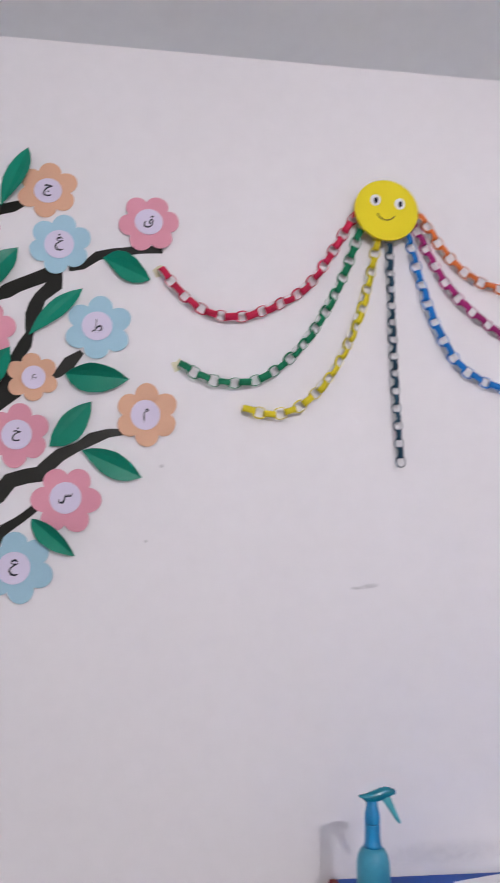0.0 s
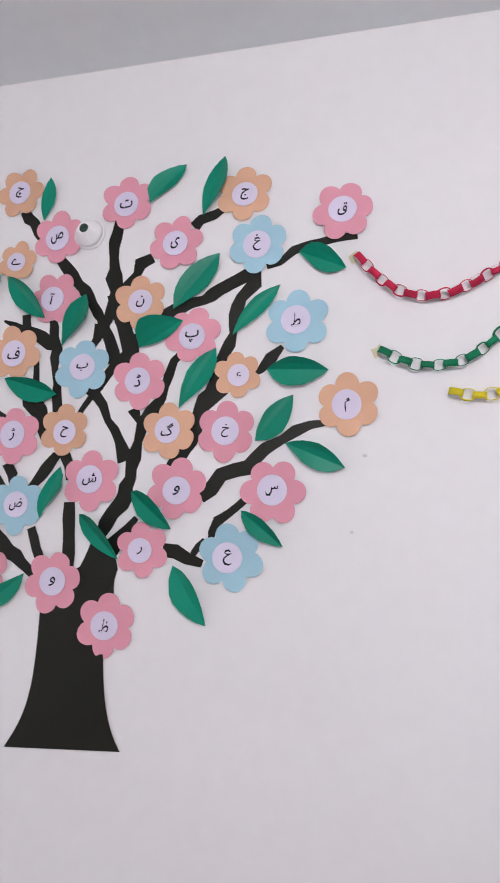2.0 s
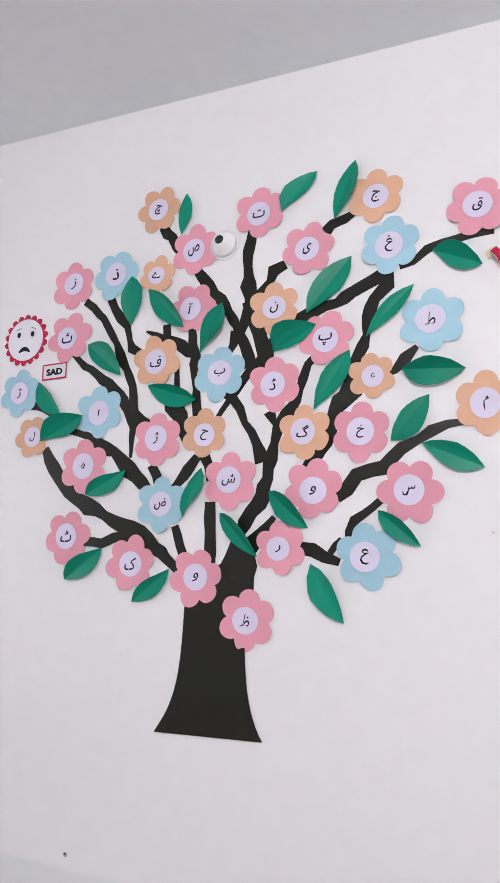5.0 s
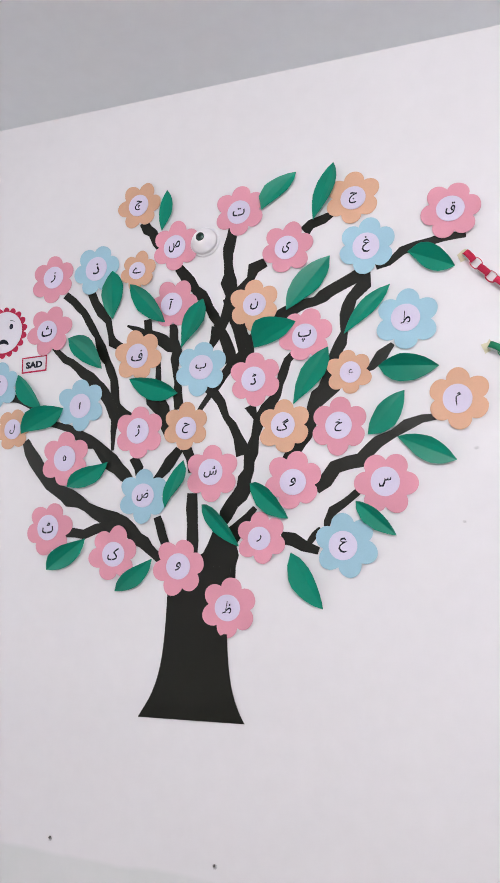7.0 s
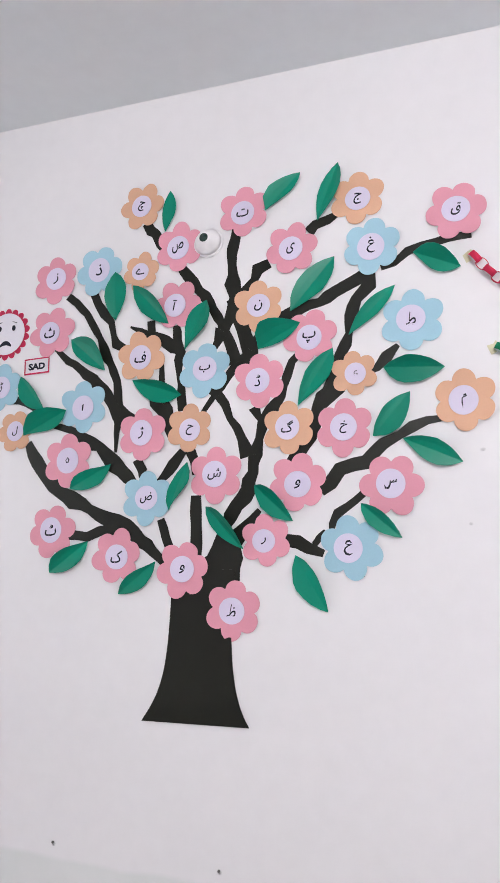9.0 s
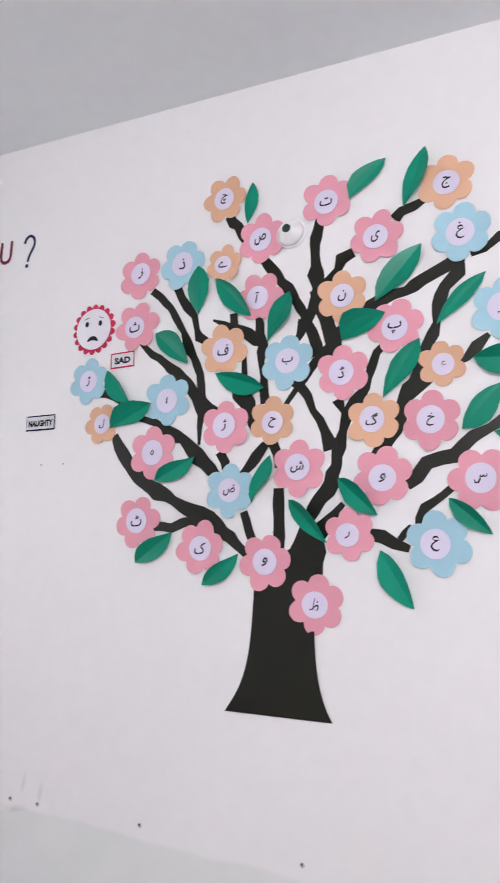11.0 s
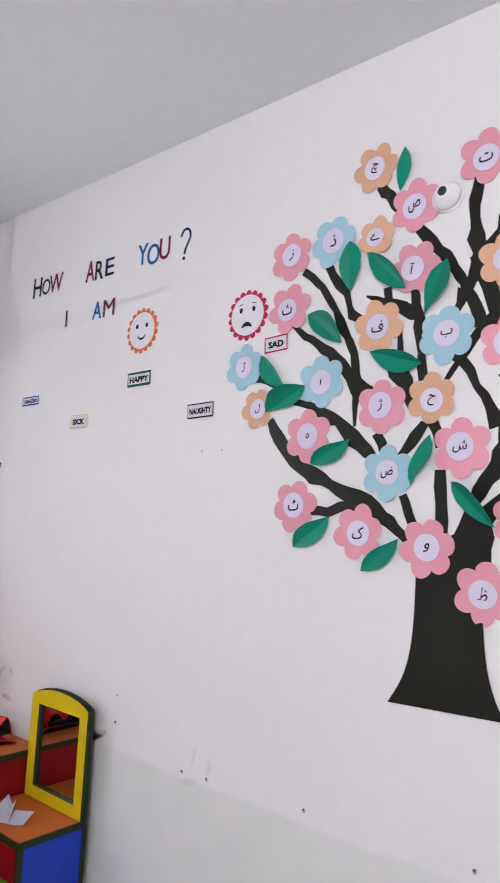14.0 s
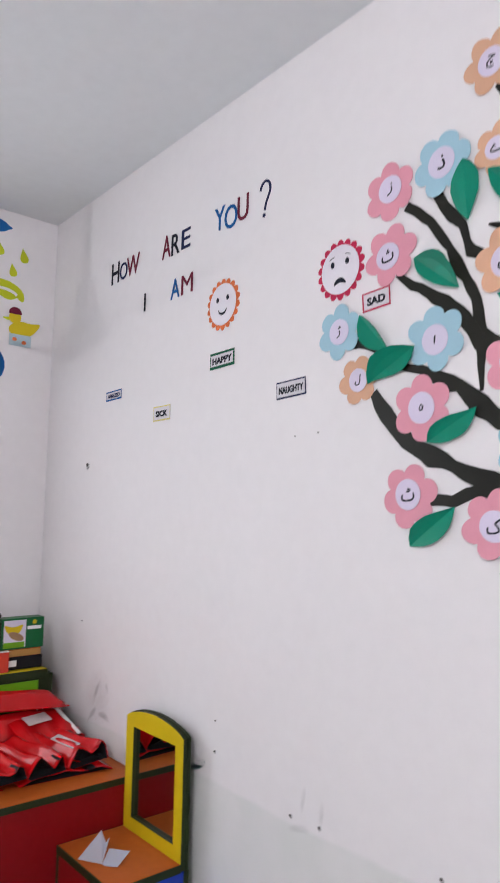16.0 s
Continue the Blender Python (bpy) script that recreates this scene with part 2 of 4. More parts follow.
def ribbon(points, thick=0.0007, base=0.0, jag=0.0, seed=0):
    """A flat strip along (x, y, width) points, with straight-cut edges."""
    rnd = random.Random(seed)
    bm = bmesh.new()
    pts = [(Vector((p[0], p[1], base)), p[2]) for p in points]
    rows = []
    for i, (p, w) in enumerate(pts):
        a, c = pts[max(i - 1, 0)][0], pts[min(i + 1, len(pts) - 1)][0]
        d = (c - a).normalized()
        n = Vector((-d.y, d.x, 0))
        rows.append((bm.verts.new(p + n * w / 2 * (1 + rnd.uniform(-jag, jag))), bm.verts.new(p - n * w / 2 * (1 + rnd.uniform(-jag, jag)))))
    for (a, b), (c, d) in zip(rows, rows[1:]):
        bm.faces.new((a, b, d, c))
    return solid(bm, thick)


def glyph(body, mat, parent, name, width=None, height=None, most=None, weight=0.0, shear=0.0, at=(0, 0, 0), depth=0.0006, label="", spin=0.0):
    """Lettering as a mesh, centred at a place, scaled to a height or a width (or both)."""
    curve = bpy.data.curves.new(name, "FONT")
    curve.body, curve.offset, curve.shear, curve.resolution_u = body, weight, shear, 3
    curve.extrude = 0.001
    tmp = bpy.data.objects.new(name, curve)
    scene.collection.objects.link(tmp)
    bpy.context.view_layer.update()
    me = bpy.data.meshes.new_from_object(tmp)
    bpy.data.objects.remove(tmp)
    bpy.data.curves.remove(curve)
    co = np.zeros(len(me.vertices) * 3)
    me.vertices.foreach_get("co", co)
    co = co.reshape(-1, 3)
    lo, hi = co.min(0), co.max(0)
    size = hi - lo
    sy = height / size[1] if height else width / size[0]
    sx = width / size[0] if width else min(sy, most / size[0]) if most else sy
    co = (co - (lo + hi) / 2) * np.array([sx, sy, depth / max(size[2], 1e-6)]) + np.array([0, 0, depth / 2])
    me.vertices.foreach_set("co", co.reshape(-1))
    me.materials.clear()
    me.materials.append(mat)
    me.update()
    ob = new(name, me)
    ob.parent = parent
    ob.matrix_basis = pose(*at, 0, 0, spin)
    return tagged(ob, label)


def lathe(profile, n=32):
    """A turned body about local z, from (radius, height) pairs."""
    bm = bmesh.new()
    rings = [[bm.verts.new((r * math.cos(2 * math.pi * k / n), r * math.sin(2 * math.pi * k / n), h)) for k in range(n)] for r, h in profile]
    for a, b in zip(rings, rings[1:]):
        for k in range(n):
            bm.faces.new((a[k], a[(k + 1) % n], b[(k + 1) % n], b[k]))
    bm.faces.new(rings[0][::-1])
    bm.faces.new(rings[-1])
    for f in bm.faces:
        f.smooth = True
    return bm


# ---- room ----
def slab(name, *a, mat=WALL, label=""):
    ob = new(name, mesh_of(name, one_box(*a), mat))
    return tagged(ob, label, kind="structure")


slab("wall_north", WEST - 0.2, 0, 0, EAST + 0.2, 0.2, HIGH + 0.1, label="white painted plaster wall with grey filler low down")
slab("ceiling", WEST - 0.2, SOUTH - 0.2, HIGH, EAST + 0.2, -0.0005, HIGH + 0.1, mat=CEILING, label="plain grey-white painted ceiling")
slab("floor", WEST - 0.2, SOUTH - 0.2, -0.1, EAST + 0.2, 0.2, 0, mat=FLOOR, label="plain grey-brown floor")
slab("wall_south", WEST - 0.2, SOUTH - 0.2, 0, EAST + 0.2, SOUTH - 0.0005, HIGH - 0.0005, label="white painted plaster wall")
slab("wall_east", EAST, SOUTH, 0, EAST + 0.2, -0.0005, HIGH - 0.0005, label="white painted wall")
# west wall with its window opening
west = bmesh.new()
for y0, z0, y1, z1 in ((SOUTH, 0, -2.00, HIGH - 0.0005), (-0.90, 0, -0.0005, HIGH - 0.0005), (-2.00, 0, -0.90, 1.02), (-2.00, 2.22, -0.90, HIGH - 0.0005)):
    box(west, WEST - 0.2, y0, z0, WEST, y1, z1)
tagged(new("wall_west", mesh_of("wall_west", west, WALL)), "white painted plaster wall with a window opening", kind="structure")


# ---- marks on the wall ----
def nail(x, z, r=0.004):
    t = thing("wall_nail", on_wall(x, z), "small rusty nail stub in the white wall", "nail", "nails in the wall")
    part("shank", disc(r * 0.6, 0.003, 8), NAIL, t)
    part("head", disc(r, 0.0015, 10, 0.003), NAIL, t)
    ob = new("nail_stain", mesh_of("nail_stain", disc(r * 2.6, 0.0002, 16, 0.0006), GREY_MARK))
    ob.matrix_basis = on_wall(x, z - r)
    tagged(ob, "soft rusty stain round a nail in the wall", kind="structure")


for x, z, r in ((-2.299, 1.730, 0.016), (-1.161, 1.751, 0.003), (-1.079, 1.754, 0.003), (-1.469, 0.980, 0.0035), (-1.469, 0.898, 0.006), (-1.164, 0.828, 0.007),
                (-1.067, 0.832, 0.007), (-0.736, 0.847, 0.007), (-0.302, 0.854, 0.007), (-2.29, 1.151, 0.004)):
    nail(x, z, r * 0.42)


def scuff(x, z, length, angle, bend=0.2, width=0.008, mat=GREY_MARK):
    """A soft curved rub, fading to its edges."""
    bm = bmesh.new()
    rows = []
    for s in np.linspace(0, 1, 9):
        y = bend * length * math.sin(math.pi * s)
        rows.append((bm.verts.new((length * (s - 0.5), y - width / 2, 0)), bm.verts.new((length * (s - 0.5), y + width / 2, 0))))
    for (a, b), (c, d) in zip(rows, rows[1:]):
        bm.faces.new((a, c, d, b))
    ob = new("scuff_mark", mesh_of("scuff_mark", bm, mat))
    ob.matrix_basis = on_wall(x, z, 0.0006, angle)
    tagged(ob, "faint grey rubbed smudge on the white wall", kind="structure")


for row in ((-2.15, 0.925, 0.11, 56, 0.12, 0.026), (-2.09, 0.945, 0.05, -62, 0.1, 0.014), (-2.185, 0.838, 0.11, 47, 0.06, 0.024),
            (-2.105, 0.842, 0.10, -4, 0.14, 0.026), (0.728, 1.535, 0.055, 8, 0.05, 0.012), (0.70, 1.531, 0.04, 0, 0.05, 0.008), (0.276, 1.786, 0.016, 10, 0.1, 0.010),
            (0.248, 1.626, 0.012, 0, 0.1, 0.008)):
    scuff(*row)
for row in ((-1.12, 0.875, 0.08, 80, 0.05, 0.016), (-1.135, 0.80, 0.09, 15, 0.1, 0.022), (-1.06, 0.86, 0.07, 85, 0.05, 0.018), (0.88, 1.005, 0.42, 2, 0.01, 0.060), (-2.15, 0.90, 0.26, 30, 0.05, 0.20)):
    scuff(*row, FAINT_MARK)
TEAL_RAG = material("teal_sticker", (0.010, 0.085, 0.095), vary=0.3)
plug = thing("wall_plug", on_wall(-1.548, 0.842), "dark teal rag of torn sticker on the wall beside the mirror", "sticker")
part("patch", ribbon([(-0.034, -0.022, 0.012), (-0.008, -0.006, 0.030), (0.016, 0.008, 0.024), (0.034, 0.016, 0.008)], 0.0008, 0.0, 0.3, 4), TEAL_RAG, plug)


# ---- the paper tree ----
tree = thing("paper_tree", on_wall(0, 0), "black-brown cut paper tree trunk and branches glued on the wall", "wall tree")


def branch(i, *points):
    """A limb cut by hand: straight snips of uneven width along the line."""
    rnd = random.Random(i)
    line = [points[0]]
    for p, q in zip(points, points[1:]):
        run = math.hypot(q[0] - p[0], q[1] - p[1])
        for k in range(1, int(run / 0.042) + 1):
            s = (k + rnd.uniform(-0.2, 0.2)) / (int(run / 0.042) + 1)
            line.append(tuple(a + (c - a) * s for a, c in zip(p, q)))
        line.append(q)
    part("branch", ribbon(line, 0.0008, 0.0004 + 0.00006 * i, 0.26, i), BARK, tree)


def trunk():
    """A flared trunk, widest at the foot, with straight cut base."""
    bm = bmesh.new()
    rows = []
    for k in np.linspace(0, 1, 25):
        zl, zr = 1.150 + 0.362 * k, 1.161 + 0.351 * k
        left = -0.449 - 0.064 * math.exp(-((zl - 1.150) / 0.075) ** 1.15) + 0.030 * max(0, k - 0.8)
        right = -0.294 + 0.054 * math.exp(-(zr - 1.161) / 0.075) + 0.03 * max(0, k - 0.75)
        rows.append((bm.verts.new((left, zl, 0.0035)), bm.verts.new((right, zr, 0.0035))))
    for (a, b), (c, d) in zip(rows, rows[1:]):
        bm.faces.new((a, b, d, c))
    return solid(bm, 0.001)


part("trunk", trunk(), BARK, tree)
branch(1, (-0.357, 1.519, 0.019), (-0.349, 1.539, 0.021), (-0.326, 1.587, 0.025), (-0.303, 1.635, 0.034), (-0.271, 1.683, 0.039), (-0.255, 1.723, 0.036), (-0.247, 1.765, 0.0263), (-0.245, 1.788, 0.0408), (-0.236, 1.826, 0.0263), (-0.227, 1.864, 0.0314), (-0.206, 1.895, 0.0408), (-0.182, 1.929, 0.0238), (-0.168, 1.977, 0.0221), (-0.156, 2.012, 0.0213), (-0.131, 2.039, 0.0145))
branch(2, (-0.251, 1.904, 0.025), (-0.234, 1.868, 0.012))
branch(3, (-0.265, 1.781, 0.042), (-0.279, 1.828, 0.026), (-0.313, 1.878, 0.02), (-0.326, 1.915, 0.021), (-0.349, 1.944, 0.024), (-0.373, 1.953, 0.015))
branch(4, (-0.389, 1.891, 0.015), (-0.36, 1.935, 0.018), (-0.341, 1.959, 0.021), (-0.32, 1.986, 0.023), (-0.302, 2.01, 0.026), (-0.273, 2.034, 0.037))
branch(5, (-0.463, 2.286, 0.023), (-0.428, 2.243, 0.028), (-0.394, 2.201, 0.028), (-0.37, 2.164, 0.025), (-0.345, 2.126, 0.027), (-0.337, 2.105, 0.027), (-0.32, 2.064, 0.03), (-0.303, 2.019, 0.036))
branch(6, (-0.343, 2.11, 0.033), (-0.354, 2.077, 0.024), (-0.365, 2.053, 0.015))
branch(7, (-0.313, 2.376, 0.028), (-0.322, 2.324, 0.034), (-0.32, 2.278, 0.028), (-0.317, 2.231, 0.042), (-0.309, 2.193, 0.04), (-0.314, 2.156, 0.031), (-0.328, 2.127, 0.027), (-0.343, 2.106, 0.03))
branch(8, (-0.309, 2.188, 0.04), (-0.298, 2.132, 0.04), (-0.281, 2.086, 0.035), (-0.265, 2.048, 0.044), (-0.253, 2.007, 0.035))
branch(9, (-0.221, 2.272, 0.027), (-0.25, 2.257, 0.036), (-0.259, 2.23, 0.025), (-0.29, 2.203, 0.027), (-0.312, 2.183, 0.025))
branch(10, (0.263, 2.285, 0.019), (0.216, 2.283, 0.019), (0.152, 2.271, 0.021), (0.12, 2.259, 0.021), (0.087, 2.236, 0.016), (0.057, 2.228, 0.014))
branch(11, (0.022, 2.218, 0.028), (-0.018, 2.195, 0.03), (-0.051, 2.178, 0.033), (-0.09, 2.155, 0.028), (-0.133, 2.146, 0.026), (-0.176, 2.128, 0.032), (-0.212, 2.11, 0.035), (-0.248, 2.076, 0.029), (-0.262, 2.048, 0.021))
branch(12, (0.028, 2.22, 0.033), (0.027, 2.187, 0.038), (0.001, 2.155, 0.033), (-0.014, 2.114, 0.03), (-0.017, 2.072, 0.0198), (-0.023, 2.045, 0.0297), (-0.044, 2.005, 0.027), (-0.056, 1.971, 0.0225), (-0.07, 1.937, 0.0297), (-0.092, 1.9, 0.0324), (-0.097, 1.859, 0.027), (-0.106, 1.823, 0.033), (-0.14, 1.787, 0.038), (-0.159, 1.766, 0.023))
branch(13, (-0.03, 1.939, 0.019), (-0.059, 1.923, 0.027), (-0.082, 1.899, 0.027))
branch(14, (0.097, 2.034, 0.012), (0.071, 2.008, 0.026), (0.047, 1.982, 0.02), (0.034, 1.972, 0.005))
branch(15, (-0.079, 1.693, 0.021), (-0.057, 1.714, 0.035), (-0.034, 1.745, 0.034), (-0.004, 1.758, 0.028), (0.024, 1.764, 0.029), (0.042, 1.786, 0.034), (0.063, 1.804, 0.029), (0.099, 1.824, 0.023), (0.126, 1.842, 0.023), (0.161, 1.854, 0.019), (0.198, 1.859, 0.012))
branch(16, (0.022, 1.696, 0.018), (-0.001, 1.676, 0.018), (-0.017, 1.663, 0.018), (-0.04, 1.647, 0.024), (-0.053, 1.621, 0.021), (-0.055, 1.608, 0.016))
branch(17, (-0.165, 1.585, 0.027), (-0.135, 1.578, 0.03), (-0.108, 1.566, 0.024), (-0.073, 1.554, 0.018))
branch(18, (-0.096, 1.575, 0.015), (-0.082, 1.592, 0.019), (-0.07, 1.608, 0.008))
branch(19, (0.02, 1.526, 0.008), (0.018, 1.507, 0.004))
branch(20, (-0.341, 1.48, 0.11), (-0.314, 1.534, 0.083), (-0.292, 1.577, 0.05), (-0.269, 1.608, 0.031), (-0.248, 1.631, 0.025), (-0.229, 1.653, 0.012))
branch(21, (-0.037, 2.384, 0.012), (-0.072, 2.367, 0.024), (-0.103, 2.356, 0.026), (-0.121, 2.34, 0.029))
branch(22, (-0.578, 2.428, 0.026), (-0.545, 2.393, 0.033), (-0.53, 2.363, 0.029), (-0.513, 2.334, 0.017))
branch(23, (-0.808, 2.243, 0.018), (-0.78, 2.219, 0.0224), (-0.745, 2.186, 0.0224), (-0.725, 2.158, 0.0244), (-0.697, 2.114, 0.0224), (-0.683, 2.079, 0.029), (-0.66, 2.038, 0.0238), (-0.637, 1.99, 0.0211), (-0.632, 1.936, 0.0257), (-0.626, 1.898, 0.035), (-0.629, 1.852, 0.016), (-0.629, 1.8, 0.008))
branch(24, (-0.628, 1.908, 0.041), (-0.581, 1.885, 0.031))
branch(25, (-0.726, 2.248, 0.023), (-0.711, 2.209, 0.0238), (-0.691, 2.183, 0.0255), (-0.663, 2.156, 0.0204), (-0.655, 2.116, 0.0187), (-0.648, 2.095, 0.0281), (-0.62, 2.08, 0.023))
branch(26, (-0.836, 2.093, 0.014), (-0.792, 2.057, 0.0224), (-0.75, 2.028, 0.0224), (-0.712, 1.999, 0.0284), (-0.679, 1.966, 0.0323), (-0.645, 1.929, 0.0304), (-0.627, 1.893, 0.028))
branch(27, (-0.606, 2.137, 0.005), (-0.575, 2.122, 0.016), (-0.535, 2.108, 0.025), (-0.498, 2.086, 0.031), (-0.458, 2.064, 0.032))
branch(28, (-0.471, 2.13, 0.024), (-0.465, 2.086, 0.029), (-0.456, 2.055, 0.032), (-0.458, 2.01, 0.021), (-0.448, 1.972, 0.025), (-0.445, 1.942, 0.025), (-0.44, 1.902, 0.024))
branch(29, (-0.546, 2.149, 0.023), (-0.542, 2.108, 0.022))
branch(30, (-0.508, 2.032, 0.013), (-0.504, 1.993, 0.018), (-0.503, 1.952, 0.02), (-0.491, 1.907, 0.034), (-0.482, 1.863, 0.031), (-0.468, 1.83, 0.015))
branch(31, (-0.537, 1.961, 0.013), (-0.521, 1.928, 0.031), (-0.497, 1.9, 0.034))
branch(32, (-0.435, 1.799, 0.027), (-0.459, 1.765, 0.03), (-0.486, 1.732, 0.024), (-0.508, 1.708, 0.018))
branch(33, (-0.419, 1.806, 0.027), (-0.405, 1.774, 0.024), (-0.396, 1.741, 0.02))
branch(34, (-0.395, 1.688, 0.026), (-0.393, 1.613, 0.027), (-0.389, 1.531, 0.031), (-0.387, 1.484, 0.034))
branch(35, (-0.488, 1.629, 0.019), (-0.47, 1.584, 0.022), (-0.456, 1.55, 0.022))
branch(36, (-0.563, 1.781, 0.024), (-0.547, 1.752, 0.022), (-0.55, 1.731, 0.009))
branch(37, (-0.904, 1.831, 0.024), (-0.869, 1.777, 0.037), (-0.832, 1.731, 0.04), (-0.794, 1.7, 0.036), (-0.748, 1.675, 0.039), (-0.694, 1.653, 0.031), (-0.642, 1.627, 0.035), (-0.58, 1.611, 0.046), (-0.54, 1.576, 0.039), (-0.507, 1.547, 0.029), (-0.469, 1.522, 0.023))
branch(38, (-0.752, 1.585, 0.026), (-0.697, 1.58, 0.025), (-0.661, 1.595, 0.028), (-0.612, 1.604, 0.031))
branch(39, (-0.831, 1.881, 0.02), (-0.769, 1.864, 0.02), (-0.717, 1.835, 0.038), (-0.678, 1.816, 0.036), (-0.63, 1.77, 0.041), (-0.588, 1.733, 0.034), (-0.562, 1.714, 0.018))
branch(40, (-0.966, 1.958, 0.025), (-0.917, 1.946, 0.024), (-0.887, 1.924, 0.014), (-0.854, 1.913, 0.007))


def flower_sheet(R, seed):
    """Six round petals cut from one sheet, each a little curled off the wall."""
    rnd = random.Random(seed)
    size = [1 + rnd.uniform(-0.05, 0.04) for _ in range(6)]
    curl = [rnd.uniform(-0.001, 0.0045) for _ in range(6)]
    bm = bmesh.new()
    n, rings = 72, (0.35, 0.6, 0.8, 0.92, 1.0)
    mid = bm.verts.new((0, 0, 0.0012))
    loops = []
    for q in rings:
        loop = []
        for k in range(n):
            a = 360 * k / n
            j = round(a / 60) % 6
            phi = radians((a + 30) % 60 - 30)
            share = 0.5 + 0.5 * math.cos(math.radians((a % 60) * 6))
            d, rp = 0.63 * R, 0.37 * R
            r = d * math.cos(phi) + math.sqrt(max(rp * rp - (d * math.sin(phi)) ** 2, 0))
            r *= 1 + (size[j] - 1) * share
            t = radians(a)
            h = 0.0012 + curl[j] * max(0, q - 0.35) ** 1.5 * 1.9 * share
            loop.append(bm.verts.new((-r * q * math.sin(t), r * q * math.cos(t), h)))
        loops.append(loop)
    for k in range(n):
        bm.faces.new((mid, loops[0][k], loops[0][(k + 1) % n]))
        for a, b in zip(loops, loops[1:]):
            bm.faces.new((a[k], b[k], b[(k + 1) % n], a[(k + 1) % n]))
    solid(bm, 0.0009)
    return bm


AIN = [(0.26, 0.42, 0.07), (0.10, 0.56, 0.16), (-0.12, 0.50, 0.15), (-0.20, 0.36, 0.08), (-0.02, 0.26, 0.10), (0.30, 0.30, 0.16), (0.02, 0.18, 0.10), (-0.22, 0.0, 0.11),
       (-0.28, -0.22, 0.15), (-0.14, -0.44, 0.17), (0.12, -0.50, 0.14), (0.36, -0.40, 0.04)]
STROKES = {"ع": [AIN], "غ": [AIN, [(-0.08, 0.76, 0.14), (0.05, 0.82, 0.14)]],
           "ا": [[(0.05, 0.36, 0.05), (0.0, 0.2, 0.16), (-0.03, -0.2, 0.13), (-0.02, -0.34, 0.05)]],
           "م": [[(-0.02, 0.36, 0.06), (0.14, 0.46, 0.17), (0.22, 0.34, 0.15), (0.06, 0.26, 0.09), (-0.10, 0.16, 0.08), (-0.10, -0.2, 0.12), (-0.04, -0.62, 0.04)]],
           "س": [[(0.46, 0.34, 0.05), (0.40, 0.14, 0.13), (0.26, 0.10, 0.12), (0.22, 0.28, 0.05), (0.16, 0.12, 0.13), (0.02, 0.08, 0.12), (-0.02, 0.24, 0.05), (-0.05, -0.08, 0.13), (-0.18, -0.36, 0.17), (-0.40, -0.36, 0.15), (-0.48, -0.10, 0.04)]],
           "ہ": [[(0.0, 0.30, 0.05), (0.15, 0.08, 0.13), (0.10, -0.16, 0.13), (-0.08, -0.18, 0.12), (-0.15, 0.0, 0.10), (0.0, 0.26, 0.06)]]}


def flower(letter, x, z, R, spin, dx, dz, mat, colour, seed):
    t = thing("paper_flower", on_wall(x, z, 0.0018 + 0.0007 * (seed % 4)), f"{colour} six-petalled paper flower with an Urdu letter", "paper flower", "flowers of the wall tree")
    rnd = random.Random(seed + 500)
    part("petals", flower_sheet(R, seed), mat, t, m=pose(0, 0, 0, 0, 0, spin))
    part("centre_disc", disc(R * 0.455, 0.0008, 40, 0, rnd.uniform(0.96, 1.05)), LILAC, t, "lilac-white paper disc", m=pose(dx, dz, 0.0022))
    tall = {"ا": 0.40, "ر": 0.28, "د": 0.24, "و": 0.30, "ء": 0.24, "ہ": 0.28, "ب": 0.28, "ے": 0.32, "ت": 0.32}.get(letter, 0.43)
    broad = 0.48 if letter in "بپتٹثفکگےضصش" else 0.31
    if letter in STROKES:
        size = R * 0.40
        ink = bmesh.new()
        for k, stroke in enumerate(STROKES[letter]):
            piece = mesh_of("stroke", ribbon([(x * size, y * size, w * size) for x, y, w in stroke], 0.0006, 0.0032 + 0.0001 * k), INK)
            ink.from_mesh(piece)
            bpy.data.meshes.remove(piece)
        part("letter", ink, INK, t, "handwritten black letter", m=pose(dx, dz, 0))
        return
    glyph(letter, INK, t, "letter", height=R * tall, most=R * broad, weight=0.010, shear=0.18, at=(dx, dz, 0.0031), label="handwritten black letter", spin=rnd.uniform(-5, 5))


for i, row in enumerate((
        ("ص", -0.472, 2.345, 0.0693, -3, -0.004, -0.001), ("ت", -0.293, 2.42, 0.0694, -2, -0.003, -0.004), ("ی", -0.164, 2.301, 0.0676, -17, -0.001, 0.001), ("ق", 0.231, 2.345, 0.0704, -22, -0.001, 0.003),
        ("ز", -0.853, 2.293, 0.0711, -1, 0.001, 0.006), ("ث", -0.851, 2.143, 0.0712, -16, -0.008, -0.002), ("آ", -0.469, 2.184, 0.067, -31, -0.007, 0), ("پ", -0.112, 2.072, 0.0683, -16, -0.002, -0.004),
        ("ڈ", -0.238, 1.969, 0.0686, 3, -0.005, 0), ("خ", -0.028, 1.845, 0.0691, -3, -0.001, 0.001))):
    flower(*row, PINK, "pink", 0 + i)
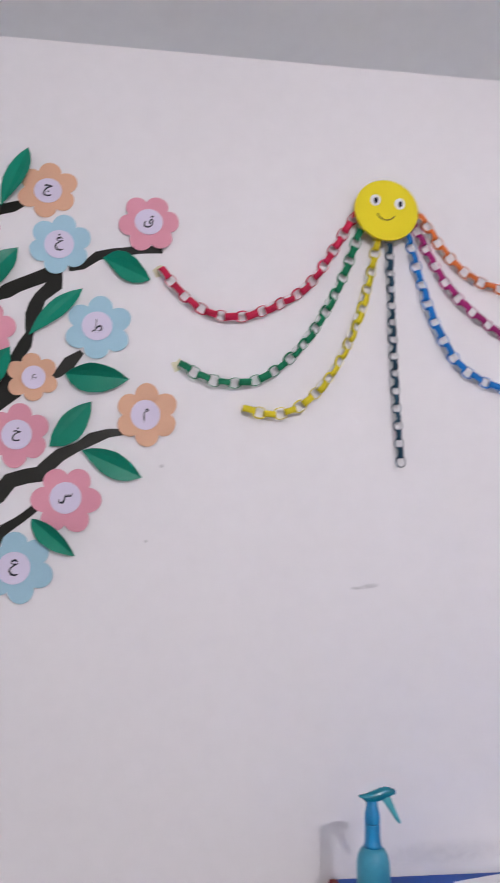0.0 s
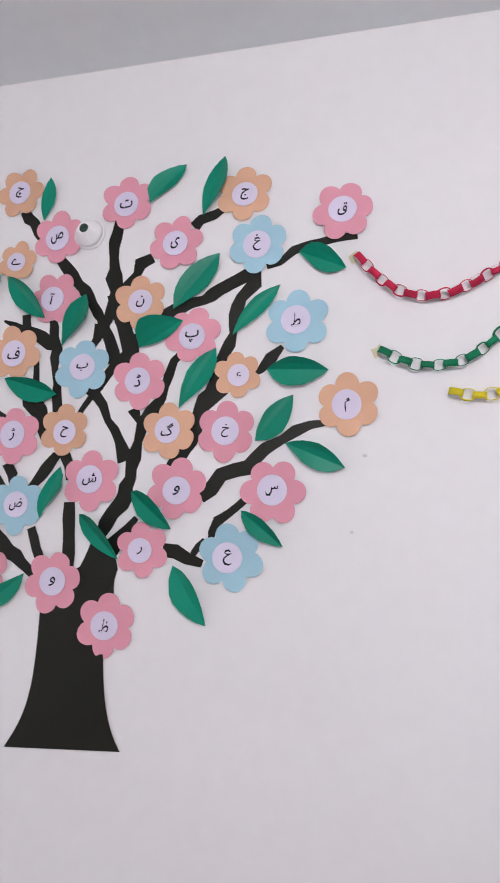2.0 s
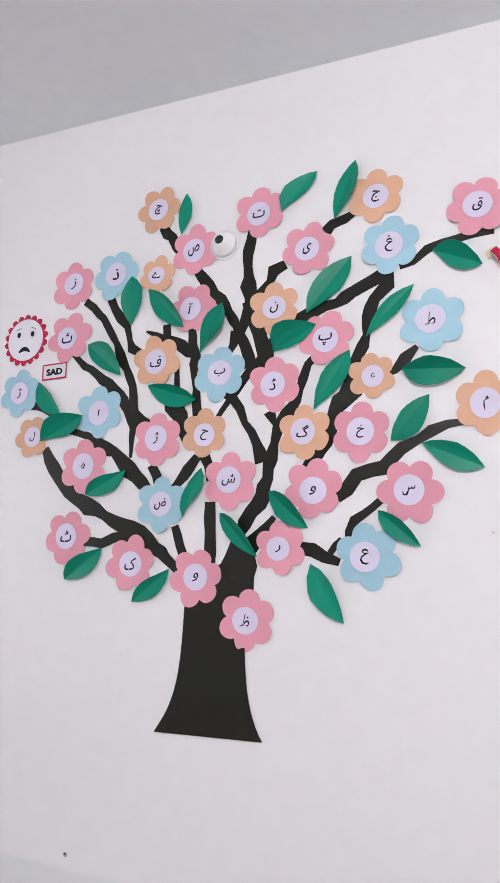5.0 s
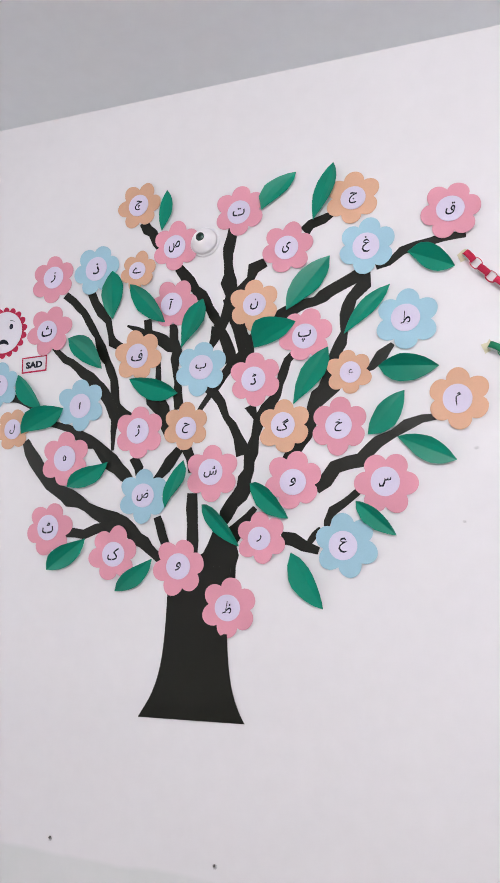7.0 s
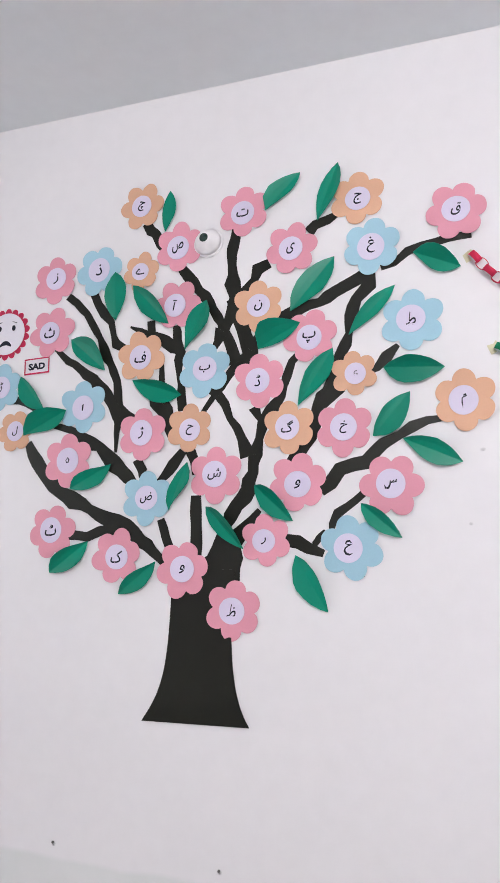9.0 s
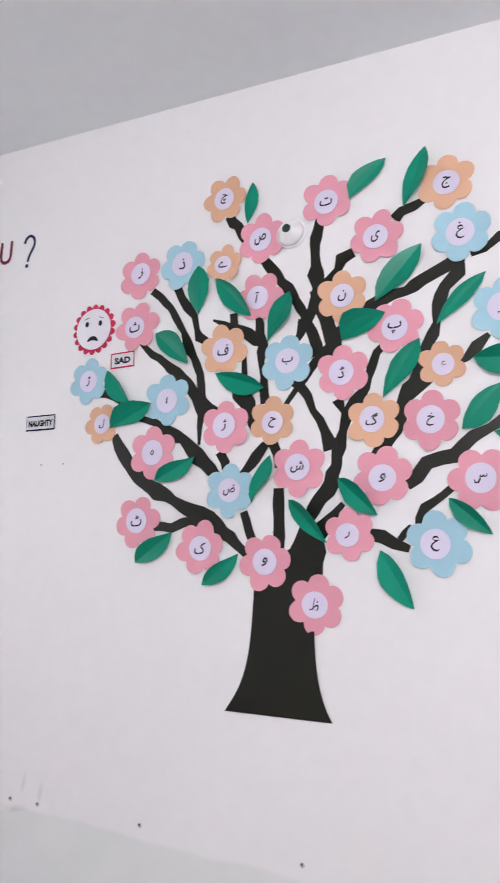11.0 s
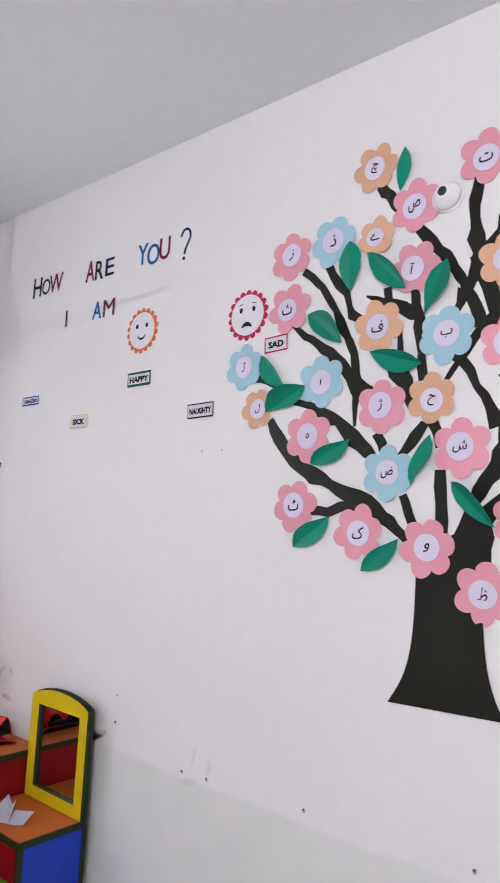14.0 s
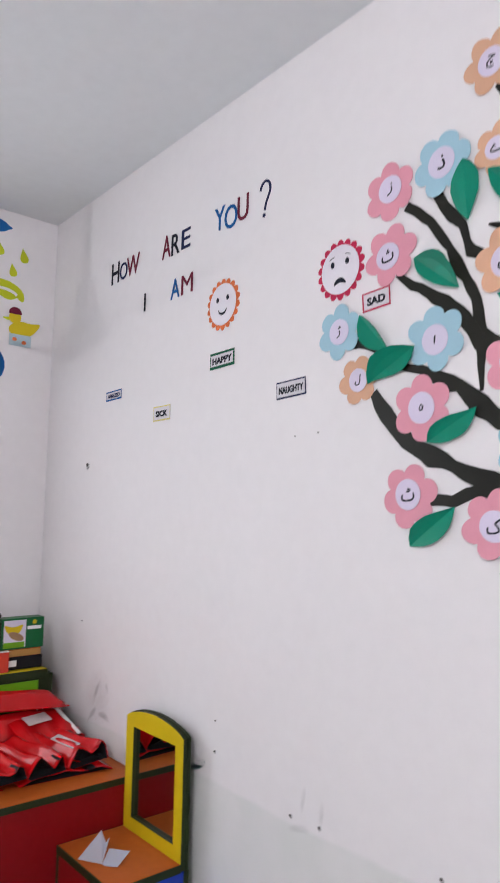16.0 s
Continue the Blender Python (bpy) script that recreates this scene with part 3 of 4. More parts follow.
for i, row in enumerate((
        ("س", 0.08, 1.71, 0.0717, -30, -0.001, 0.004), ("ر", -0.211, 1.583, 0.0619, 7, -0.005, -0.002), ("و", -0.136, 1.718, 0.0708, -11, -0.001, -0.004), ("ظ", -0.287, 1.419, 0.0704, -5, -0.004, -0.002),
        ("و", -0.422, 1.508, 0.0699, -17, -0.001, 0.001), ("ک", -0.606, 1.535, 0.0699, -15, 0.001, -0.002), ("ٹ", -0.804, 1.593, 0.0715, -16, -0.004, 0.004), ("ہ", -0.77, 1.78, 0.0736, 0, -0.001, 0.001),
        ("ژ", -0.551, 1.845, 0.0704, 0, -0.004, 0.004), ("ش", -0.344, 1.736, 0.0705, 0, -0.003, 0.004))):
    flower(*row, PINK, "pink", 10 + i)
for i, row in enumerate((
        ("چ", -0.589, 2.478, 0.0653, -26, -0.003, 0.001), ("ج", 0.001, 2.412, 0.0681, -4, 0.001, -0.002), ("ے", -0.581, 2.288, 0.055, -13, -0.003, 0.001), ("ف", -0.566, 2.051, 0.0695, 16, -0.003, -0.001),
        ("ن", -0.247, 2.16, 0.067, 2, 0.001, 0.002), ("ء", -0.005, 1.973, 0.0549, 7, 0.003, -0.001), ("م", 0.241, 1.897, 0.0697, 2, -0.003, 0), ("گ", -0.16, 1.848, 0.0656, 3, -0.004, 0.003),
        ("ل", -0.948, 1.866, 0.06, -19, 0, 0), ("ح", -0.42, 1.857, 0.0626, -2, 0.001, -0.005))):
    flower(*row, ORANGE, "orange", 20 + i)
for i, row in enumerate((
        ("غ", 0.036, 2.282, 0.0713, -8, -0.002, -0.001), ("ذ", -0.711, 2.306, 0.073, -20, -0.001, 0.002), ("ب", -0.386, 2.006, 0.0718, -7, 0.001, 0.002), ("ط", 0.129, 2.09, 0.0731, -3, -0.003, 0.004),
        ("ع", -0.009, 1.571, 0.0723, 11, -0.007, -0.002), ("ض", -0.529, 1.681, 0.0685, -1, -0.001, 0.001), ("ا", -0.734, 1.927, 0.0713, 5, -0.001, -0.004), ("ڑ", -1.008, 1.993, 0.068, -8, 0, 0))):
    flower(*row, BLUE, "light blue", 30 + i)


def leaf(i, x0, z0, x1, z1, wide_a, at_a, wide_b, at_b, fold):
    """A pointed paper leaf, snipped in straight cuts and creased from base to tip; the half named by the fold's sign stands off the wall and shades."""
    rnd = random.Random(i + 90)
    length, spin = math.hypot(x1 - x0, z1 - z0), math.degrees(math.atan2(z1 - z0, x1 - x0))
    t = thing("paper_leaf", on_wall(x0, z0, 0.0070 + 0.0006 * (i % 5), spin), "glossy green folded paper leaf glued on the wall", "paper leaf", "leaves of the wall tree")
    bm = bmesh.new()
    lift_a, lift_b = (0.08 + 1.25 * fold, 0.08) if fold > 0 else (0.08, 0.08 - 1.25 * fold)
    steps = [k / 8 + (rnd.uniform(-0.03, 0.03) if 0 < k < 8 else 0) for k in range(9)]
    sag = rnd.uniform(0.001, 0.004)

    def half(s, wide, at):
        return wide * max(math.sin(math.pi * s ** (math.log(0.5) / math.log(at))), 0) ** 0.85 + 0.0003

    rows = []
    for s in steps:
        up, down = half(s, wide_a, at_a) * rnd.uniform(0.96, 1.03), half(s, wide_b, at_b) * rnd.uniform(0.96, 1.03)
        arch = sag * math.sin(math.pi * s)
        rows.append([bm.verts.new((length * s, y, arch + lift)) for y, lift in
                     ((-down, down * lift_b), (-down * 0.5, down * lift_b * 0.42), (0, 0), (up * 0.5, up * lift_a * 0.42), (up, up * lift_a))])
    for a, b in zip(rows, rows[1:]):
        for j in range(4):
            bm.faces.new((a[j], b[j], b[j + 1], a[j + 1]))
    part("blade", solid(bm, 0.0006), LEAF, t)


for i, row in enumerate((
        (-0.515, 2.394, -0.505, 2.51, 0.012, 0.47, 0.026, 0.54, 0.1), (-0.649, 2.158, -0.659, 2.296, 0.026, 0.48, 0.036, 0.58, 0.3), (-0.491, 2.135, -0.602, 2.251, 0.031, 0.5, 0.023, 0.49, -0.5),
        (-0.441, 2.061, -0.385, 2.189, 0.028, 0.59, 0.036, 0.63, -0.3), (-0.784, 2.114, -0.672, 2.021, 0.043, 0.52, 0.023, 0.42, 0.4), (-0.446, 1.943, -0.588, 1.988, 0.038, 0.45, 0.016, 0.37, -1),
        (-0.942, 2.02, -0.856, 1.921, 0.012, 0.45, 0.038, 0.45, 0.3), (-0.916, 1.852, -0.785, 1.918, 0.031, 0.48, 0.03, 0.66, 0.8), (-0.637, 1.768, -0.755, 1.705, 0.032, 0.45, 0.018, 0.63, -0.7))):
    leaf(0 + i, *row)
for i, row in enumerate((
        (-0.465, 1.651, -0.42, 1.77, 0.02, 0.41, 0.028, 0.69, -0.3), (-0.691, 1.57, -0.801, 1.487, 0.032, 0.47, 0.021, 0.58, -0.8), (-0.495, 1.525, -0.594, 1.442, 0.03, 0.47, 0.016, 0.61, -0.5),
        (-0.366, 1.66, -0.266, 1.561, 0.024, 0.44, 0.022, 0.43, 0.9), (-0.233, 2.412, -0.143, 2.501, 0.034, 0.38, 0.017, 0.62, 0.15), (-0.097, 2.365, -0.047, 2.511, 0.022, 0.51, 0.03, 0.57, -0.4),
        (-0.162, 2.138, -0.054, 2.267, 0.033, 0.46, 0.032, 0.58, 0.15), (-0.242, 2.048, -0.137, 2.107, 0.035, 0.39, 0.018, 0.55, 1), (-0.017, 2.066, 0.091, 2.178, 0.019, 0.52, 0.018, 0.58, 0.35))):
    leaf(9 + i, *row)
for i, row in enumerate((
        (-0.138, 1.9, -0.055, 2.037, 0.023, 0.53, 0.029, 0.61, 0.4), (0.064, 1.981, 0.2, 1.974, 0.021, 0.49, 0.038, 0.44, 1), (0.132, 2.254, 0.238, 2.207, 0.023, 0.45, 0.027, 0.6, 1),
        (0.04, 1.822, 0.123, 1.922, 0.022, 0.5, 0.035, 0.44, 0.2), (0.107, 1.815, 0.235, 1.76, 0.024, 0.5, 0.029, 0.58, 0.5), (0.013, 1.669, 0.104, 1.594, 0.017, 0.48, 0.024, 0.43, 1),
        (-0.242, 1.711, -0.145, 1.628, 0.023, 0.42, 0.028, 0.49, 0.8), (-0.138, 1.55, -0.06, 1.426, 0.02, 0.42, 0.037, 0.47, 0.2))):
    leaf(18 + i, *row)


# ---- white wall cup beside the tree ----
cup = thing("wall_cup", on_wall(-0.389, 2.347), "white plastic cone-shaped cable cup with a dark hole", "wall fitting")
part("flange", lathe([(0.040, 0.0), (0.041, 0.003), (0.038, 0.006), (0.030, 0.008)]), CUP, cup)
part("cone", lathe([(0.037, 0.006), (0.032, 0.014), (0.024, 0.026), (0.0165, 0.034), (0.0145, 0.0355)]), CUP, cup)
part("hole", lathe([(0.0115, 0.030), (0.0115, 0.0362)], 20), HOLE, cup, "dark open hole")

# ---- the paper sun and its chains ----
sun_face = thing("paper_sun", on_wall(0.781, 2.400, 0.030, -6), "round yellow card sun with a smiling face", "paper sun")
part("card", disc(0.076, 0.006, 64), SUN_YELLOW, sun_face)
part("backing", disc(0.05, 0.0295, 24, -0.0295), SUN_YELLOW, sun_face)
for x in (-0.029, 0.030):
    eye = part("eye", disc(0.0125, 0.001, 28, 0, 1.15), WHITE, sun_face, "white paper eye", m=pose(x, 0.020, 0.0062))
    part("pupil", disc(0.0048, 0.001, 20, 0, 1.7), INK, eye, m=pose(0.001, -0.001, 0.0012))
part("smile", ribbon([(0.022 * math.sin(a) - 0.001, -0.005 - 0.021 * math.cos(a), 0.0026) for a in np.linspace(-1.2, 1.2, 13)], 0.0006, 0.0066), INK, sun_face)


def curve_points(points, pitch):
    """Even steps along a smooth line through the points."""
    dense = []
    ps = [Vector((p[0], p[1], 0)) for p in points]
    for i in range(len(ps) - 1):
        a, b, c, d = ps[max(i - 1, 0)], ps[i], ps[i + 1], ps[min(i + 2, len(ps) - 1)]
        for k in range(24):
            s = k / 24
            dense.append(0.5 * ((2 * b) + (c - a) * s + (2 * a - 5 * b + 4 * c - d) * s * s + (3 * b - a - 3 * c + d) * s ** 3))
    dense.append(ps[-1])
    out, due, run = [dense[0]], pitch, 0.0
    for p, q in zip(dense, dense[1:]):
        step = (q - p).length
        while run + step >= due and step > 0:
            out.append(p + (q - p) * ((due - run) / step))
            due += pitch
        run += step
    return out


def link_mesh(mat, wide, long_r, short_r, rim):
    """An oval loop of a paper strip: coloured outside, white inside; long way along x, axis along z."""
    bm = bmesh.new()
    n, rows = 20, []
    for k in range(n):
        a = 2 * math.pi * k / n
        c, s = math.cos(a), math.sin(a)
        row = []
        for rx, ry, z in ((long_r, short_r, -wide / 2), (long_r, short_r, wide / 2), (long_r - rim, short_r - rim, wide / 2), (long_r - rim, short_r - rim, -wide / 2)):
            row.append(bm.verts.new((rx * (abs(c) ** 0.85) * (1 if c >= 0 else -1), ry * (abs(s) ** 0.85) * (1 if s >= 0 else -1), z)))
        rows.append(row)
    for k in range(n):
        a, b = rows[k], rows[(k + 1) % n]
        for j in range(4):
            f = bm.faces.new((a[j], b[j], b[(j + 1) % 4], a[(j + 1) % 4]))
            f.material_index = 1 if j == 2 else 0
            f.smooth = j in (0, 2)
    return mesh_of("link", bm, mat, INSIDE)


def chain(colour, mat, points, tape=True, seed=0, odd=0, twist=0.0, size=1.0):
    """Loops hooked through one another, every second one turned a quarter; the twist winds the run half round in its middle."""
    rnd = random.Random(seed)
    ends = Vector((0.781 - points[-1][0], 2.400 - points[-1][1])).normalized() * 0.024
    points = [(x + 0.003, z + 0.005) for x, z in points] + [(points[-1][0] + ends.x, points[-1][1] + ends.y + 0.005)]
    x0, z0 = points[0]
    t = thing("paper_chain", on_wall(x0, z0), f"{colour} paper link chain hung from the paper sun", "paper chain", "chains of the paper sun")
    kinds = [(link_mesh(mat, w, 0.0150 * k, 0.0076 * k, 0.0009), link_mesh(mat, w * 0.36, 0.0154 * k, 0.0128 * k, 0.0016)) for w, k in ((0.0152 * size, size), (0.0138 * size, 0.95 * size), (0.0162 * size, 1.05 * size))]
    ps = curve_points([(x - x0, z - z0) for x, z in points], 0.0236 * size)
    for i, p in enumerate(ps[:-1]):
        d = (ps[i + 1] - p).normalized()
        facing = i % 2 == odd
        ob = new("link", rnd.choice(kinds)[0 if facing else 1])
        ob.parent = t
        turn = math.degrees(math.atan2(d.y, d.x))
        roll = (90 if facing else 0) + twist * math.sin(math.pi * i / len(ps)) ** 2 + rnd.choice((-1, 1)) * rnd.uniform(2, 9 if facing else 13)
        ob.matrix_basis = Matrix.Translation((p + ps[i + 1]) / 2 + Vector((0, 0, 0.0132))) @ pose(0, 0, 0, 0, 0, turn + rnd.uniform(-7, 7)) @ pose(0, 0, 0, roll, 0, 0)
    if tape:
        part("tape", ribbon([(-0.016, -0.006, 0.020), (-0.002, 0.000, 0.024), (0.006, 0.008, 0.020)], 0.0008, 0.0012, 0.2, seed), TAPE, t, "yellowed masking tape")


chain("red", CHAIN_RED, [(0.259, 2.227), (0.332, 2.147), (0.420, 2.121), (0.509, 2.149), (0.601, 2.215), (0.704, 2.381)], seed=1, twist=36)
chain("green", CHAIN_GREEN, [(0.307, 2.008), (0.360, 1.978), (0.422, 1.968), (0.497, 1.987), (0.587, 2.072), (0.667, 2.212), (0.726, 2.366)], seed=2, twist=34)
chain("yellow", CHAIN_YELLOW, [(0.448, 1.911), (0.509, 1.900), (0.573, 1.921), (0.644, 1.996), (0.705, 2.118), (0.742, 2.244), (0.763, 2.346)], False, 3, 0, 38)
chain("blue-black", CHAIN_BLACK, [(0.799, 1.792), (0.792, 1.962), (0.789, 2.149), (0.788, 2.354)], False, 4, 1, 20, 0.86)
chain("blue", CHAIN_BLUE, [(1.133, 1.965), (1.045, 1.978), (0.955, 2.021), (0.898, 2.114), (0.863, 2.223), (0.831, 2.354)], False, 5)
chain("magenta", CHAIN_PURPLE, [(1.272, 2.046), (1.163, 2.056), (1.053, 2.108), (0.950, 2.193), (0.892, 2.281), (0.846, 2.379)], False, 6)
chain("orange", CHAIN_ORANGE, [(1.312, 2.255), (1.183, 2.200), (1.060, 2.220), (0.981, 2.251), (0.921, 2.311), (0.864, 2.398)], False, 7)


# ---- feelings: faces, word cards, cut-out words ----
def badge(x, z, mat, colour, mood, R=0.077):
    t = thing("smiley_badge", on_wall(x, z, 0.001), f"white paper {mood} face with a scalloped {colour} border", "paper face", "feeling faces on the wall")
    bm = bmesh.new()
    n, lobes, ring = 180, 18, []
    rnd = random.Random(len(mood))
    for k in range(n):
        a = 2 * math.pi * k / n
        r = R * (0.83 + 0.17 * abs(math.sin(a * lobes / 2)) ** 0.7 + 0.012 * math.sin(3 * a + 1))
        ring.append(bm.verts.new((r * math.cos(a), r * math.sin(a), 0.0005)))
    bm.faces.new(ring)
    part("border", solid(bm, 0.0008), mat, t, f"scalloped {colour} paper")
    part("face", disc(R * 0.80, 0.0008, 56, 0.0016, 1.0), FACE_PAPER, t)
    for s in (-1, 1):
        part("eye", disc(0.0062, 0.0006, 20, 0.0026, 1.35), INK, t, m=pose(s * 0.024, 0.016, 0))
    if mood == "happy":
        part("mouth", ribbon([(0.020 * math.sin(a), -0.012 - 0.017 * math.cos(a), 0.006 * max(math.cos(a * 1.1), 0) + 0.0015) for a in np.linspace(-1.4, 1.4, 11)], 0.0006, 0.0028), INK, t)
    else:
        part("mouth", ribbon([(0.019 * s, -0.027 - 0.010 * s * s, 0.013 - 0.009 * s * s) for s in np.linspace(-1, 1, 9)], 0.0006, 0.0028), INK, t)
        for s in (-1, 1):
            part("brow", ribbon([(s * 0.034, 0.031, 0.002), (s * 0.018, 0.036, 0.002)], 0.0004, 0.0028), INK, t)


badge(-1.007, 2.150, CRIMSON, "crimson", "sad")
badge(-1.476, 2.170, TANGERINE, "orange-red", "happy", 0.079)


def word_card(word, x, z, w, h, mat, colour, tilt=0.0, edge=0.0045, letters=INK, fill=0.72):
    t = thing("word_card", on_wall(x, z, 0.001, tilt), f"white paper card with {colour} border reading {word}", "word card", "word cards on the wall")
    part("card", one_box(-w / 2, -h / 2, 0, w / 2, h / 2, 0.0008), CARD_GREY, t)
    side, other = edge * (0.8 if word == "SAD" else 0.3), edge * (0.3 if word == "SICK" else 0.75)
    for a in ((-w / 2, h / 2 - edge * 0.8, w / 2, h / 2), (-w / 2, -h / 2, w / 2, -h / 2 + edge), (-w / 2, -h / 2 + edge, -w / 2 + side, h / 2 - edge), (w / 2 - other, -h / 2 + edge, w / 2, h / 2 - edge)):
        part("border_strip", one_box(a[0], a[1], 0.0009, a[2], a[3], 0.0016), mat, t)
    glyph(word, letters, t, "lettering", width=w * fill, height=h * 0.42, weight=0.046 if len(word) < 5 else 0.044, at=(0, -h * 0.02, 0.0012))


word_card("SAD", -0.895, 2.049, 0.082, 0.046, CRIMSON, "crimson", 3, fill=0.66)
word_card("HAPPY", -1.474, 2.003, 0.116, 0.049, GREEN_EDGE, "green", 1, 0.0085, fill=0.80)
word_card("NAUGHTY", -1.178, 1.877, 0.110, 0.046, NAVY, "navy", 2, fill=0.84)
word_card("SICK", -1.792, 1.876, 0.099, 0.049, YELLOW_EDGE, "pale yellow", 0, fill=0.7)
word_card("AMAZED", -2.116, 1.975, 0.112, 0.035, COBALT, "blue", 1, 0.0055, fill=0.78, letters=NAVY)


def wall_letter(ch, x0, x1, z0, z1, mat, colour):
    t = thing("wall_letter", on_wall((x0 + x1) / 2, (z0 + z1) / 2, 0.001), f"{colour} cut-out paper letter {ch} glued on the wall", "letter", "cut-out letters on the wall")
    glyph(ch, mat, t, "cutout", width=x1 - x0, height=z1 - z0, weight=0.0 if ch == "M" else 0.006, depth=0.0012, spin=0)


for row in (("H", -2.168, -2.112, 2.401, 2.482, INK, "black"), ("O", -2.107, -2.052, 2.402, 2.468, NAVY, "dark navy"), ("W", -2.058, -1.968, 2.402, 2.476, MAROON, "maroon"),
            ("A", -1.820, -1.769, 2.402, 2.481, MAROON, "maroon"), ("R", -1.764, -1.716, 2.400, 2.472, INK, "black"), ("E", -1.705, -1.655, 2.404, 2.470, NAVY, "dark navy"),
            ("Y", -1.527, -1.476, 2.407, 2.480, COBALT, "blue"), ("O", -1.478, -1.416, 2.396, 2.470, COBALT, "blue"), ("U", -1.416, -1.365, 2.403, 2.480, MAROON, "maroon"),
            ("I", -1.927, -1.918, 2.247, 2.311, INK, "black"), ("A", -1.761, -1.709, 2.249, 2.316, COBALT, "blue"), ("M", -1.699, -1.636, 2.250, 2.314, MAROON, "maroon")):
    wall_letter(*row)
query = thing("wall_letter", on_wall(-1.29, 2.432, 0.001), "navy cut-out paper question mark glued on the wall", "letter", "cut-out letters on the wall")
part("hook", ribbon([(-0.003 - 0.021 * math.cos(a), 0.028 + 0.026 * math.sin(a), 0.0085) for a in np.linspace(0.1, 3.6, 12)] + [(0.0, -0.012, 0.0085), (-0.005, -0.032, 0.0085)], 0.0012), NAVY, query)
part("dot", disc(0.0062, 0.0012, 16), NAVY, query, m=pose(-0.006, -0.046, 0))


# ---- cut-outs on the west wall ----
def on_west(y, z, off=0.001, spin=0.0):
    return pose(WEST + off, y, z, 90, 0, 90) @ pose(0, 0, 0, 0, 0, spin)


def blob(fn, n=48, thick=0.001):
    bm = bmesh.new()
    bm.faces.new([bm.verts.new((*fn(2 * math.pi * k / n), 0.0005)) for k in range(n)])
    return solid(bm, thick)


def raindrop(y, z, h):
    t = thing("paper_raindrop", on_west(y, z, 0.001, 12), "yellow-green paper raindrop on the wall", "paper raindrop", "raindrops on the wall")
    part("cutout", blob(lambda a: (h * 0.27 * math.sin(a) * (1 - math.cos(a)) / 1.3, h * 0.5 * math.cos(a))), YELLOW_GREEN, t)


raindrop(-0.146, 2.625, 0.066)
raindrop(-0.190, 2.553, 0.060)
raindrop(-0.248, 2.633, 0.060)
cloud = thing("paper_cloud", on_west(-0.30, 2.728), "dark blue paper cloud on the wall", "paper cloud")
part("cutout", blob(lambda a: (0.095 * math.cos(a) * (1 + 0.05 * math.cos(8 * a)), 0.027 * math.sin(a) * (1 + 0.15 * math.cos(6 * a)))), COBALT, cloud)
brolly = thing("paper_umbrella", on_west(-0.24, 2.44), "yellow-green paper umbrella on the wall", "paper umbrella")
part("canopy", blob(lambda a: (0.105 * math.cos(a), 0.064 * math.sin(a) if math.sin(a) > 0 else -0.004 - 0.014 * abs(math.sin(4 * a)))), YELLOW_GREEN, brolly)
part("stripe", ribbon([(0.078 * math.sin(a), 0.032 * math.cos(a) - 0.006, 0.012) for a in np.linspace(-1.2, 1.2, 11)], 0.0006, 0.0022), WHITE, brolly, "white paper stripe")
part("handle", ribbon([(-0.002, 0.0, 0.006), (0.0, -0.09, 0.006)], 0.0008), YELLOW_GREEN, brolly)
figure = thing("paper_cutout", on_west(-0.138, 2.306, 0.003), "yellow paper shape with a dark red top on the wall", "paper cutout")
part("body", blob(lambda a: (0.056 * math.cos(a) + 0.020 * max(math.cos(a), 0) ** 4, 0.033 * math.sin(a) + 0.030 * max(math.cos(a), 0) ** 4 - 0.006 * max(-math.cos(a), 0))), DUCK_YELLOW, figure)
part("bill", ribbon([(-0.045, 0.038, 0.016), (-0.066, 0.036, 0.012), (-0.082, 0.038, 0.005)], 0.0010, 0.001), YELLOW_GREEN, figure, "yellow-green paper")
part("upper", disc(0.026, 0.0012, 28, 0.0018), DUCK_YELLOW, figure, m=pose(-0.033, 0.045, 0))
part("top", blob(lambda a: (0.027 * math.cos(a), 0.026 * max(math.sin(a), -0.15))), MAROON, figure, "dark red paper", m=pose(-0.033, 0.063, 0.0034))
part("base", one_box(-0.052, -0.073, 0.0, 0.040, -0.024, 0.0008, 0), PALE_BLUE, figure, "pale blue paper")
for x, y in ((-0.03, -0.046), (0.01, -0.056)):
    part("foot", disc(0.010, 0.0008, 16, 0.0012, 0.8), TANGERINE, figure, m=pose(x, y, 0))
pond = thing("paper_circle", on_west(-0.285, 2.142), "dark blue round paper shape on the wall", "paper circle")
part("cutout", disc(0.083, 0.001, 48), COBALT, pond)


# ---- toy vanity with its mirror ----
vanity = thing("vanity_table", pose(-1.69, 0, 0), "children's vanity table with yellow mirror frame, orange top, blue side", "vanity table")
VX, VB, VF, VT = 0.155, -0.060, -0.272, 0.595


